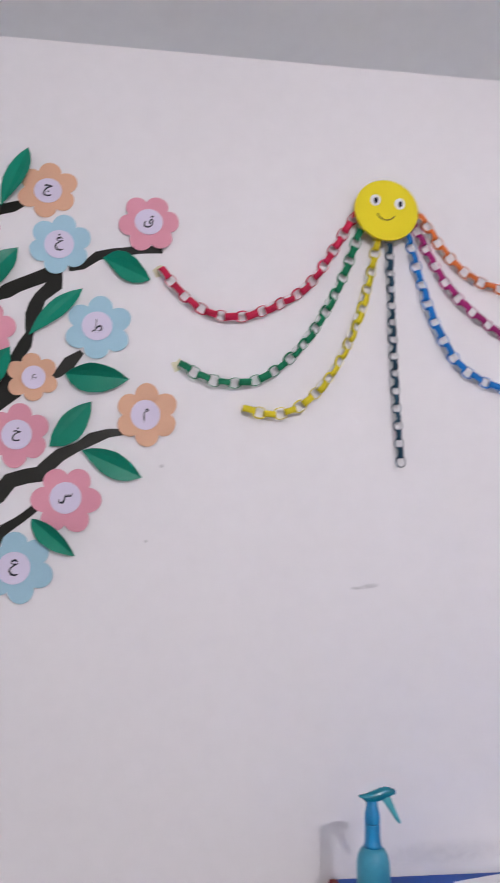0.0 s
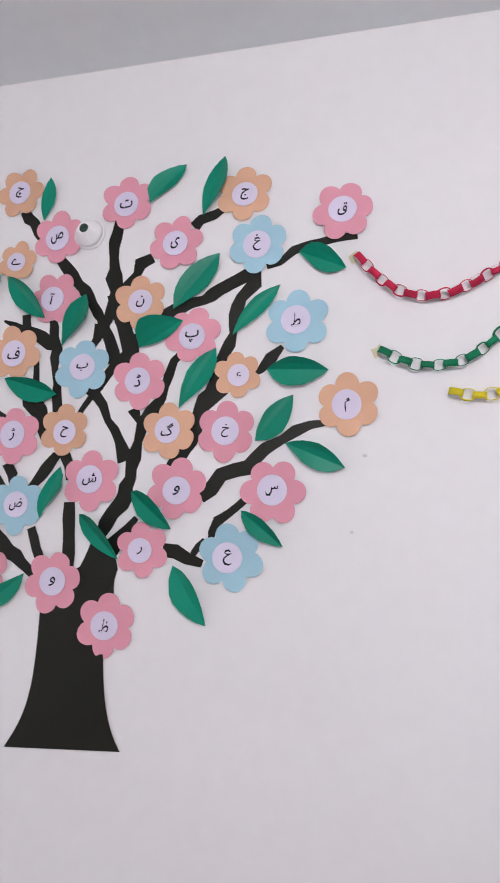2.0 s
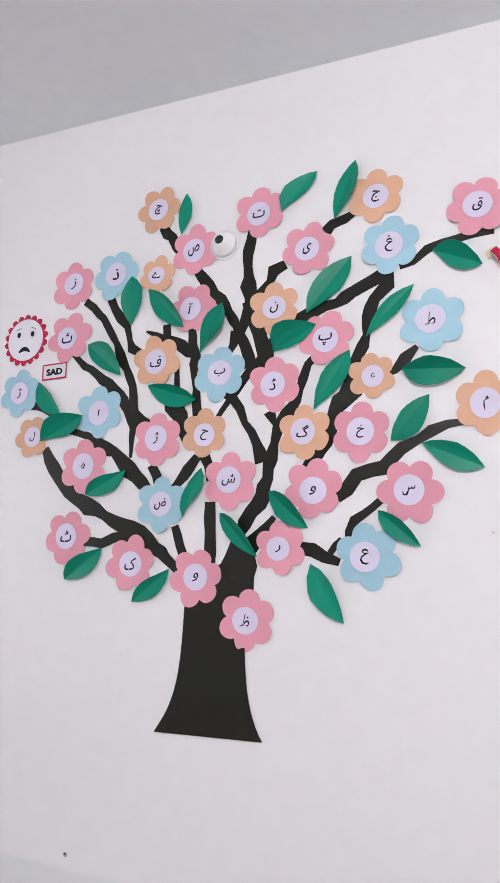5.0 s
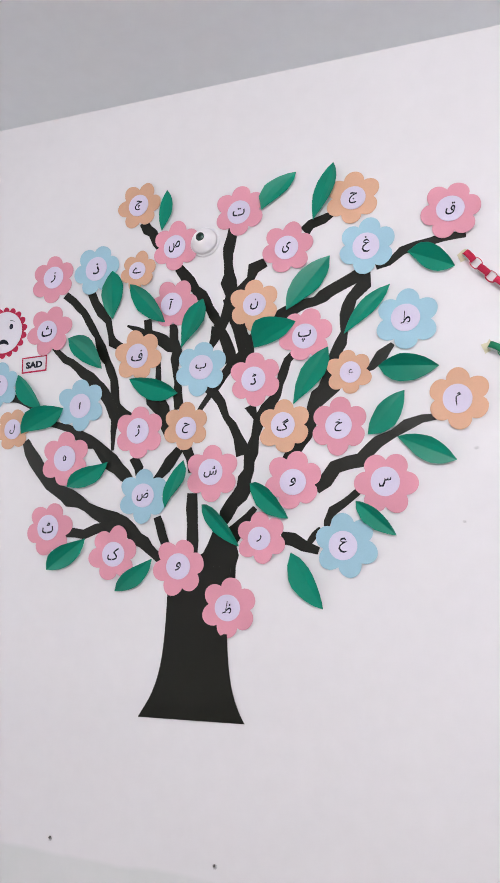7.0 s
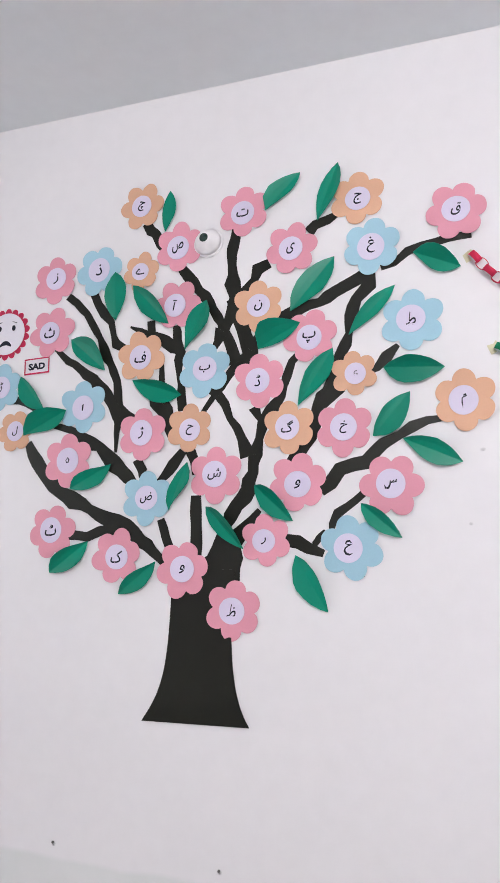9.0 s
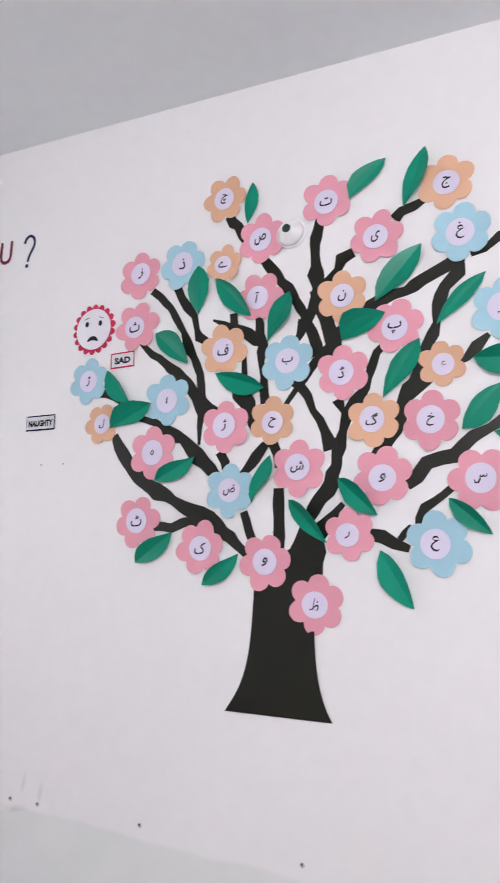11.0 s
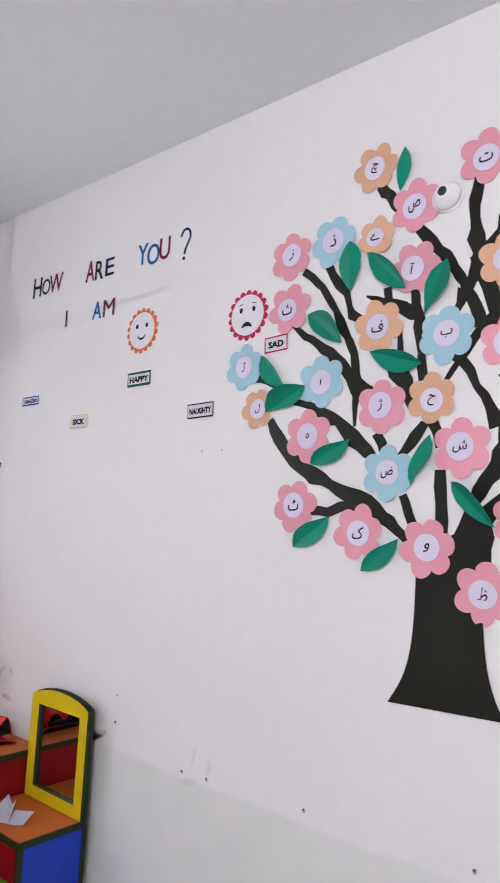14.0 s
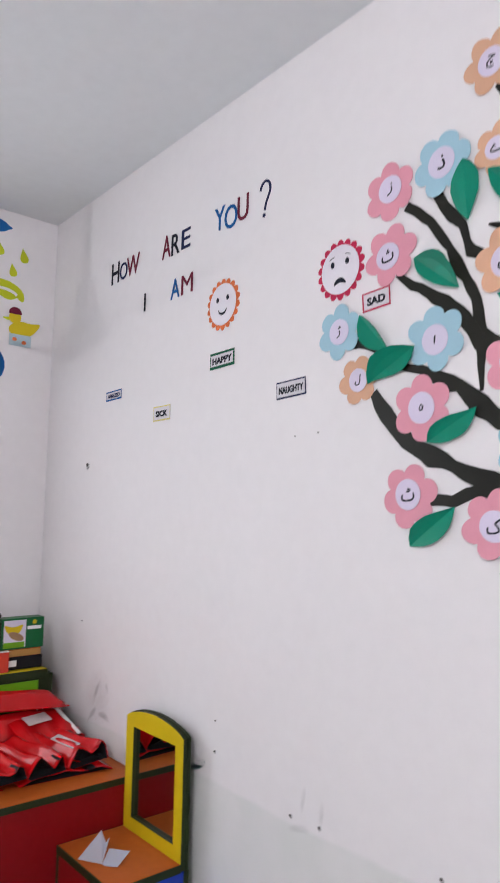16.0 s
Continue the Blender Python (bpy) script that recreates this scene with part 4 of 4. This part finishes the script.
def arch_panel(half, low, shoulder, crown, y0, y1, hole=None):
    """An upright panel with an arched top, in x and z, from y0 (front) to y1 (back), with a square opening if given."""
    bm = bmesh.new()
    n = 16
    outer = [(-half, low), (half, low)] + [(half * (1 - 2 * k / n), shoulder + (crown - shoulder) * (1 - (1 - 2 * k / n) ** 2) ** 0.8) for k in range(n + 1)]

    def ring(ps, y):
        return [bm.verts.new((x, y, z)) for x, z in ps]
    for y in (y0, y1):
        if hole:
            hx0, hz0, hx1, hz1 = hole
            top = [p for p in outer[2:]]
            a = ring([(half, low), (half, shoulder), (hx1, hz1), (hx1, hz0)], y)
            b = ring([(-half, low), (half, low), (hx1, hz0), (hx0, hz0)], y)
            c = ring([(-half, shoulder), (-half, low), (hx0, hz0), (hx0, hz1)], y)
            d = ring([(hx0, hz1), (hx1, hz1)] + top, y)
            for q in (a, b, c, d):
                bm.faces.new(q)
        else:
            bm.faces.new(ring(outer, y))
    rings = [outer] + ([[(hx0, hz0), (hx1, hz0), (hx1, hz1), (hx0, hz1)]] if hole else [])
    for r in rings:
        f, b = ring(r, y0), ring(r, y1)
        for k in range(len(r)):
            q = bm.faces.new((f[k], f[(k + 1) % len(r)], b[(k + 1) % len(r)], b[k]))
            q.material_index = 1
    bmesh.ops.remove_doubles(bm, verts=bm.verts, dist=1e-5)
    bmesh.ops.recalc_face_normals(bm, faces=bm.faces)
    return bm


part("mirror_frame", arch_panel(VX, VT - 0.02, 0.922, 0.954, VB, -0.0465, (-0.113, 0.632, 0.115, 0.896)), [LAMINATE_YELLOW, EDGING], vanity, "yellow arched mirror frame with dark green edges")
part("backboard", arch_panel(VX + 0.002, 0.05, 0.925, 0.957, -0.0463, -0.036), [EDGING, EDGING], vanity, "dark green backboard")
part("mirror", one_box(-0.1128, -0.0475, 0.6322, 0.1148, -0.0466, 0.8958), MIRROR, vanity, "mirror glass")
top = part("top", one_box(-VX, VF, VT - 0.006, VX, VB - 0.001, VT, 0.0015), LAMINATE_ORANGE, vanity, "orange laminate top")
for a in ((-VX - 0.003, VF - 0.004, VX + 0.003, VF), (VX, VF, VX + 0.003, VB), (-VX - 0.003, VF, -VX, VB)):
    part("edging", one_box(a[0], a[1], VT - 0.022, a[2], a[3], VT - 0.001), EDGING, vanity, "dark green edge band")
for s in (-1, 1):
    x0 = s * VX - (0.016 if s > 0 else 0)
    part("side_panel", one_box(x0 + (0.001 if s > 0 else -0.001), VF + 0.018, 0.0, x0 + 0.016 + (0.001 if s > 0 else -0.001), -0.050, VT - 0.022), LAMINATE_BLUE, vanity, "blue laminate side panel")
    part("side_edging", one_box(s * VX - 0.009, VF, 0.0, s * VX + 0.009 if s < 0 else s * VX + 0.002, VF + 0.0175, VT - 0.022), EDGING, vanity)
part("back_edging", one_box(VX - 0.014, -0.0495, 0.0, VX + 0.004, -0.0350, VT - 0.021), EDGING, vanity)
part("shelf", one_box(-VX + 0.016, VF + 0.02, 0.40, VX - 0.018, -0.052, 0.415), LAMINATE_LIME, vanity)
part("lower_panel", one_box(-VX + 0.010, VF + 0.003, 0.415, VX - 0.010, VF + 0.016, 0.462), LAMINATE_LIME, vanity, "lime green panel")
part("bottom_panel", one_box(-VX + 0.010, VF + 0.005, 0.05, VX - 0.010, VF + 0.016, 0.40), LAMINATE_BLUE, vanity)
drawer = part("drawer_front", one_box(-VX + 0.010, VF - 0.002, 0.476, VX - 0.012, VF + 0.014, VT - 0.024, 0.002), LAMINATE_RED, vanity, "red laminate drawer front")
hb = bmesh.new()
rings = []
for k in range(13):
    u = -1 + k / 6
    at = Vector((u * 0.032, -0.018 * (1 - abs(u) ** 3), 0))
    ahead = Vector((0.032, 0.018 * 3 * abs(u) * u, 0)).normalized()
    side = Vector((-ahead.y, ahead.x, 0))
    rings.append([hb.verts.new(at + (side * math.cos(a) + Vector((0, 0, 1)) * math.sin(a)) * 0.0042) for a in np.linspace(0, 2 * math.pi, 9)[:-1]])
for a, b in zip(rings, rings[1:]):
    for k in range(8):
        hb.faces.new((a[k], a[(k + 1) % 8], b[(k + 1) % 8], b[k])).smooth = True
hb.faces.new(rings[0])
hb.faces.new(rings[-1][::-1])
bmesh.ops.recalc_face_normals(hb, faces=hb.faces)
part("handle", hb, CHROME, drawer, "chrome bow handle", m=pose(0.0, VF - 0.002, 0.528))


# ---- the folded paper lying on the vanity ----
def origami():
    """A sheet folded into standing and lying triangles."""
    bm = bmesh.new()
    quads = [[(0, 0, 0.002), (-0.105, -0.035, 0.012), (-0.02, 0.015, 0.085)], [(0, 0, 0.002), (-0.02, 0.015, 0.085), (-0.004, 0.030, 0.050)],
             [(-0.004, 0.030, 0.050), (0.012, 0.035, 0.066), (0.0, 0.0, 0.002)], [(0, 0, 0.002), (0.075, 0.018, 0.004), (0.095, 0.075, 0.028), (0.0, 0.052, 0.030)],
             [(0.0, -0.002, 0.002), (0.03, -0.012, 0.003), (0.078, 0.004, 0.003), (0.076, 0.018, 0.010)]]
    for q in quads:
        bm.faces.new([bm.verts.new(Vector((p[0] * 0.62, p[1] * 0.62, p[2] * 1.0))) for p in q])
    bmesh.ops.solidify(bm, geom=bm.faces[:], thickness=0.0008)
    return bm


fold = thing("folded_paper", pose(-1.662, -0.230, VT + 0.0005, 0, 0, 28), "white folded paper lying on the orange vanity top", "folded paper")
part("sheet", origami(), paper("cool_white_paper", (0.70, 0.74, 0.86), 0.0), fold)


# ---- the cabinet beside it ----
cab = thing("low_cabinet", pose(-1.853, 0, 0), "low cabinet with orange top, dark green edging and red side", "cabinet")
CT = 0.733
part("top", one_box(-0.72, -0.85, CT - 0.005, -0.002, -0.004, CT, 0.0015), LAMINATE_ORANGE, cab, "orange laminate top")
part("edging", one_box(-0.002, -0.853, CT - 0.020, 0.0015, -0.004, CT - 0.001), EDGING, cab, "dark green edge band")
part("front_edging", one_box(-0.72, -0.853, CT - 0.020, -0.002, -0.850, CT - 0.001), EDGING, cab)
part("side_panel", one_box(-0.018, -0.845, 0.0, -0.003, -0.006, CT - 0.0205), LAMINATE_RED, cab, "red laminate side")
part("body", one_box(-0.72, -0.845, 0.0, -0.0185, -0.006, CT - 0.0055), LAMINATE_RED, cab)


# ---- red vinyl bags heaped on the cabinet ----
def bag_mesh(w, l, seed, tall, ridges):
    """A floppy pouch lying along y: creased lengthwise into ridges, closed at -y, its dark mouth gaping at +y."""
    rnd = random.Random(seed)
    marks = [(-1.0, 0.0)]
    for k in range(ridges):
        at = -1 + 2 * (k + 0.5) / ridges
        marks += [(at - 0.42 / ridges, rnd.uniform(0.72, 0.90)), (at + 0.10 / ridges, rnd.uniform(0.92, 1.06)), (at + 0.36 / ridges, rnd.uniform(0.60, 0.80)), (at + 0.85 / ridges, rnd.uniform(0.34, 0.55))]
    marks = marks[:-1] + [(1.0, 0.0)]
    us, hs = [p[0] for p in marks], [p[1] for p in marks]
    lean, wave = rnd.uniform(-0.14, 0.14), [rnd.uniform(0, 6.28) for _ in range(3)]
    n, m = 30, 16
    bm = bmesh.new()

    def ring(v, shrink=1.0, back=0.0):
        out = []
        swell = tall * (0.55 + 0.45 * min(1.0, v * 1.6)) * (1 + 0.06 * math.sin(7 * v + wave[0])) * min(1.0, 0.30 + 6 * v)
        for k in range(n):
            u = 1 - 2 * k / (n - 1)
            h = float(np.interp(min(max(u + lean * (v - 0.5) * (1 - u * u), -1), 1), us, hs))
            h *= 1 + 0.10 * math.sin(9 * v + 3 * u + wave[1])
            out.append(bm.verts.new((w / 2 * u * shrink, (v - 0.5) * l + 0.014 * math.sin(2.5 * u + wave[2]) * v - back, 0.003 + swell * h * shrink)))
        for k in range(1, n - 1):
            u = -1 + 2 * k / (n - 1)
            out.append(bm.verts.new((w / 2 * u * shrink, (v - 0.5) * l - back, 0.0012 + 0.003 * (1 - shrink))))
        return out

    rings = [ring(j / m) for j in range(m + 1)]
    lip, deep = ring(1.0, 0.94, 0.001), ring(0.86, 0.86, 0.0)
    total = len(lip)
    for a, b in zip(rings, rings[1:]):
        for k in range(total):
            bm.faces.new((a[k], a[(k + 1) % total], b[(k + 1) % total], b[k])).smooth = True
    bm.faces.new(rings[0])
    for a, b, mi in ((rings[-1], lip, 0), (lip, deep, 1)):
        for k in range(total):
            f = bm.faces.new((a[k], a[(k + 1) % total], b[(k + 1) % total], b[k]))
            f.material_index, f.smooth = mi, True
    bm.faces.new(deep).material_index = 1
    bmesh.ops.recalc_face_normals(bm, faces=bm.faces)
    return bm


def bag(m, w, l, seed, tall, label, ridges=2, pocket=False, window=False):
    t = thing("vinyl_bag", m, label, "bag", "red bags on the cabinet")
    part("pouch", bag_mesh(w, l, seed, tall, ridges), [VINYL, LINING], t)
    part("seam", one_box(-w * 0.49, -l * 0.5 - 0.012, 0.003, w * 0.49, -l * 0.5 + 0.006, 0.006, 0.001), VINYL, t, "flat welded seam")
    for k in range(9):
        part("stitch", one_box(-w * 0.42 + k * w * 0.1, -l * 0.5 - 0.006, 0.0062, -w * 0.42 + k * w * 0.1 + 0.009, -l * 0.5 - 0.004, 0.0068), WHITE, t)
    if pocket:
        part("stripe", one_box(-w * 0.43, -l * 0.46, 0, -w * 0.36, l * 0.46, 0.0025, 0.001), WHITE, t, "white stripe along the edge", m=pose(0, 0, tall * 0.75 + 0.004))
        part("pocket", one_box(-0.050, -0.026, 0.0, 0.040, 0.026, 0.003, 0.0005), CLEAR_POCKET, t, "clear plastic pocket", m=pose(0.02, -l * 0.16, tall + 0.006, 0, 0, 6))
    if window:
        part("pocket", one_box(-0.016, -0.06, 0.0, 0.016, 0.05, 0.003, 0.0005), CLEAR_POCKET, t, "clear plastic pocket", m=pose(w * 0.22, l * 0.22, tall * 0.86 + 0.003, 0, 14, 0))


bag(pose(-2.12, -0.56, CT + 0.001, 0, 0, -84), 0.30, 0.34, 1, 0.020, "red vinyl bag lying flat at the bottom of the heap")
bag(pose(-2.12, -0.19, CT + 0.001, 0, 0, -94), 0.30, 0.34, 6, 0.014, "red vinyl bag lying flat in the heap beside the wall", 3)
bag(pose(-2.15, -0.47, CT + 0.020, 0, 0, -88), 0.30, 0.34, 7, 0.020, "flat red vinyl bag in the middle of the heap")
bag(pose(-2.16, -0.27, CT + 0.015, 0, 0, -92), 0.30, 0.32, 12, 0.016, "flat red vinyl bag under the folded ones", 3)
bag(pose(-2.113, -0.150, CT + 0.028, -4, 0, -76), 0.150, 0.29, 3, 0.060, "red vinyl bag folded over, its dark mouth gaping", 2, False, True)
bag(pose(-2.098, -0.285, CT + 0.030, -5, 0, -79), 0.140, 0.29, 4, 0.056, "red vinyl bag folded over in the heap", 2)
bag(pose(-2.090, -0.415, CT + 0.038, -5, 0, -84), 0.150, 0.30, 9, 0.050, "red vinyl bag folded over at the front of the heap", 2)
bag(pose(-2.235, -0.155, CT + 0.074, -17, 0, -86), 0.215, 0.20, 2, 0.012, "flat red vinyl bag with a white stripe leaning on the heap", 3, True)
bag(pose(-2.315, -0.300, CT + 0.040, 0, 0, 176), 0.110, 0.38, 8, 0.100, "red vinyl bag stuffed under the rolled one", 1)
bag(pose(-2.325, -0.270, CT + 0.136, 3, 0, 175), 0.105, 0.42, 5, 0.066, "red vinyl bag rolled at the back of the heap", 1)


# ---- shelf unit in the corner with its boxes ----
unit = thing("corner_shelf_unit", pose(-2.54, -0.28, 0), "lime green shelf unit with yellow top and dark edges", "shelf unit")
part("body", one_box(-0.13, -0.24, 0, 0.158, 0.215, 0.955), EDGING, unit)
part("front_panel", one_box(0.1582, -0.23, 0.80, 0.164, 0.158, 0.938, 0.001), LAMINATE_LIME, unit, "lime green front panel")
part("front_slot", one_box(0.1642, 0.05, 0.895, 0.1648, 0.11, 0.910), LINING, unit, "dark finger slot")
part("top", one_box(-0.13, -0.245, 0.9555, 0.160, 0.190, 0.976, 0.002), LAMINATE_YELLOW, unit, "yellow laminate top")
part("edging", one_box(0.1602, -0.245, 0.945, 0.166, 0.192, 0.9735, 0.001), EDGING, unit, "dark green edge band")
dark_box = thing("black_box", pose(-2.52, -0.235, 0.9765), "black cardboard box on the shelf unit", "box")
part("body", one_box(-0.11, -0.17, 0, 0.11, 0.138, 0.046, 0.002), LINING, dark_box)
part("print_bar", one_box(0.1102, 0.012, 0.012, 0.1110, 0.040, 0.034), WHITE, dark_box)
slabo = thing("orange_tray", pose(-2.52, -0.235, 1.023), "flat orange cardboard tray on the black box", "tray")
part("body", one_box(-0.115, -0.17, 0, 0.112, 0.130, 0.026, 0.002), LAMINATE_ORANGE, slabo)
part("lip", one_box(0.1122, -0.17, 0.002, 0.1135, 0.130, 0.024), TAN, slabo, "tan cardboard lip")
carton = thing("green_carton", pose(-2.52, -0.235, 1.0495), "green printed cardboard carton on the orange tray", "carton")
part("body", one_box(0.05, -0.02, 0, 0.11, 0.140, 0.110, 0.002), CARTON_GREEN, carton)
part("picture_panel", one_box(0.1102, -0.012, 0.006, 0.1108, 0.070, 0.104), LILAC, carton, "pale printed picture")
part("picture_shape", blob(lambda a: (0.034 * math.cos(a), 0.016 * math.sin(a) + 0.010 * math.cos(2 * a))), LAMINATE_YELLOW, carton, "yellow printed shape", m=pose(0.1112, 0.024, 0.074, 90, 0, 90))
part("picture_shadow", blob(lambda a: (0.030 * math.cos(a), 0.013 * math.sin(a))), WOOD, carton, "brown printed shape", m=pose(0.1112, 0.034, 0.046, 90, 0, 90) @ pose(0, 0, 0.001, 0, 0, -24))
part("picture_ground", one_box(0.1109, -0.012, 0.006, 0.1113, 0.066, 0.026), LAMINATE_LIME, carton, "lime printed ground")
part("print_bar", one_box(0.1102, 0.076, 0.068, 0.1108, 0.128, 0.080), WHITE, carton)
part("print_mark", blob(lambda a: (0.008 * math.cos(a), 0.008 * math.sin(a))), LAMINATE_YELLOW, carton, m=pose(0.1108, 0.102, 0.094, 90, 0, 90))
teal_carton = thing("dark_carton", pose(-2.52, -0.235, 1.0495), "dark green cardboard carton beside the printed one", "carton")
part("body", one_box(0.04, -0.17, 0, 0.112, -0.022, 0.100, 0.002), EDGING, teal_carton)
pouch = thing("dark_pouch", pose(-2.445, -0.300, 1.150), "small black and brown lump lying on the carton", "pouch")
lump = bmesh.new()
bmesh.ops.create_uvsphere(lump, u_segments=18, v_segments=10, radius=1, matrix=Matrix.Translation((0, 0, 0.022)) @ Matrix.Diagonal((0.03, 0.055, 0.022, 1)))
for v in lump.verts:
    v.co.z = max(v.co.z, 0.0005) + 0.003 * math.sin(90 * v.co.y)
part("body", lump, LINING, pouch)
redbox = thing("red_box", pose(-2.392, -0.315, 0.9765), "small red cardboard box on the shelf unit", "box")
part("body", one_box(-0.010, -0.11, 0, 0.006, 0.083, 0.070, 0.001), ORANGE_RED, redbox)
part("rim", one_box(-0.010, -0.11, 0.0703, 0.006, 0.083, 0.074, 0.0005), WHITE, redbox, "white upper edge")


# ---- blue table with the spray bottle ----
table = thing("school_table", pose(1.02, -0.30, 0), "blue-topped table with red edging against the wall", "table")
TT = 0.970
part("tabletop", one_box(-0.375, -0.295, TT - 0.024, 0.5, 0.292, TT, 0.002), TABLE_BLUE, table, "blue laminate tabletop")
part("edging", one_box(-0.392, -0.295, TT - 0.026, -0.3755, 0.292, TT + 0.001, 0.003), LAMINATE_RED, table, "red edge band")
for x in (-0.34, 0.45):
    for y in (-0.26, 0.25):
        part("leg", one_box(x - 0.02, y - 0.02, 0, x + 0.02, y + 0.02, TT - 0.0245, 0.002), EDGING, table)
sheet = thing("paper_sheet", pose(0.99, -0.12, TT + 0.0006, 0, 0, 14), "white paper sheet lying on the blue table", "paper sheet")
part("sheet", one_box(-0.10, -0.14, 0, 0.12, 0.10, 0.0008), WHITE, sheet)

bottle = thing("spray_bottle", pose(0.650, -0.25, TT, 0, 0, 0), "translucent blue plastic spray bottle with teal trigger head", "spray bottle")
part("body", lathe([(0.0245, 0.0), (0.0275, 0.004), (0.0278, 0.110), (0.0272, 0.122), (0.0250, 0.132), (0.0205, 0.140), (0.0162, 0.1445)], 36), PLASTIC_FROST, bottle, "frosted blue bottle body")
part("neck", lathe([(0.0160, 0.1446), (0.0142, 0.149), (0.0134, 0.153), (0.0128, 0.178), (0.0126, 0.180)], 28), PLASTIC_BLUE, bottle, "clear blue bottle neck")
part("collar", lathe([(0.0120, 0.1802), (0.0134, 0.182), (0.0128, 0.185), (0.0134, 0.188), (0.0126, 0.191), (0.0130, 0.194), (0.0118, 0.199), (0.0098, 0.207), (0.0094, 0.216)], 24), PLASTIC_BLUE, bottle, "ribbed blue collar")


def swept(rows, n=14):
    """A rounded bar along x: (x, z, half height, half width) sections."""
    bm = bmesh.new()
    rings = []
    for x, z, h, w in rows:
        rings.append([bm.verts.new((x, w * math.sin(2 * math.pi * k / n), z + h * math.cos(2 * math.pi * k / n))) for k in range(n)])
    for a, b in zip(rings, rings[1:]):
        for k in range(n):
            bm.faces.new((a[k], b[k], b[(k + 1) % n], a[(k + 1) % n])).smooth = True
    bm.faces.new(rings[0])
    bm.faces.new(rings[-1][::-1])
    bmesh.ops.recalc_face_normals(bm, faces=bm.faces)
    return bm


part("spray_head", swept([(-0.022, 0.2235, 0.0015, 0.003), (-0.017, 0.2225, 0.0030, 0.005), (-0.010, 0.2200, 0.0068, 0.007), (0.002, 0.2215, 0.0092, 0.009), (0.014, 0.2250, 0.0102, 0.009), (0.024, 0.2280, 0.0092, 0.008), (0.032, 0.2285, 0.0074, 0.007), (0.036, 0.2285, 0.0050, 0.005)]), PLASTIC_TEAL, bottle, "dark teal spray head")
part("nozzle", lathe([(0.0050, 0), (0.0052, 0.003), (0.0030, 0.006)], 16), PLASTIC_TEAL, bottle, m=pose(0.0355, 0, 0.2285, 0, 90, 0))
trig = swept([(0.0, 0.0, 0.0078, 0.006), (0.010, 0.0005, 0.0066, 0.006), (0.024, -0.0005, 0.0052, 0.0055), (0.038, -0.0012, 0.0040, 0.005), (0.047, -0.001, 0.0026, 0.004)])
part("trigger", trig, PLASTIC_PALE, bottle, "pale teal trigger lever", m=pose(0.0235, 0, 0.2205, 0, 58, 0))


# ---- ceiling fan and tube lamp behind the camera ----
fan = thing("ceiling_fan", pose(-0.901, -1.296, 0), "cream ceiling fan hanging from a rod, at rest", "ceiling fan")
part("canopy", lathe([(0.035, HIGH - 0.05), (0.04, HIGH - 0.02), (0.04, HIGH)], 20), METAL_CREAM, fan)
part("rod", lathe([(0.011, 2.52), (0.011, HIGH - 0.02)], 12), METAL_CREAM, fan)
part("motor", lathe([(0.022, 2.545), (0.030, 2.52), (0.038, 2.485), (0.060, 2.445), (0.084, 2.415), (0.086, 2.39), (0.045, 2.372)], 28), METAL_CREAM, fan)
for a in (20, 140, 260):
    part("blade", one_box(0.08, -0.040, -0.0015, 0.46, 0.040, 0.0015, 0.0008), METAL_CREAM, fan, m=pose(0, 0, 2.425, 0, 0, a))
bulb = thing("wall_bulb", pose(0.92, SOUTH, 2.62), "white light bulb in a holder on the wall", "light bulb")
part("holder", lathe([(0.035, 0.0), (0.035, 0.02), (0.02, 0.03), (0.02, 0.11)], 20), PLASTIC_WHITE, bulb, m=pose(0, 0, 0, -90, 0, 0))
glow = material("bulb_glow", (0.9, 0.9, 0.9), rough=0.4, vary=0.01, bump=0)
glow.node_tree.nodes["Principled BSDF"].inputs["Emission Color"].default_value = (1, 0.95, 0.96, 1)
glow.node_tree.nodes["Principled BSDF"].inputs["Emission Strength"].default_value = 8.0
part("cap", lathe([(0.018, 0.11), (0.022, 0.125), (0.030, 0.145), (0.030, 0.158), (0.012, 0.166)], 20), glow, bulb, "glowing frosted bulb", m=pose(0, 0, 0, -90, 0, 0))
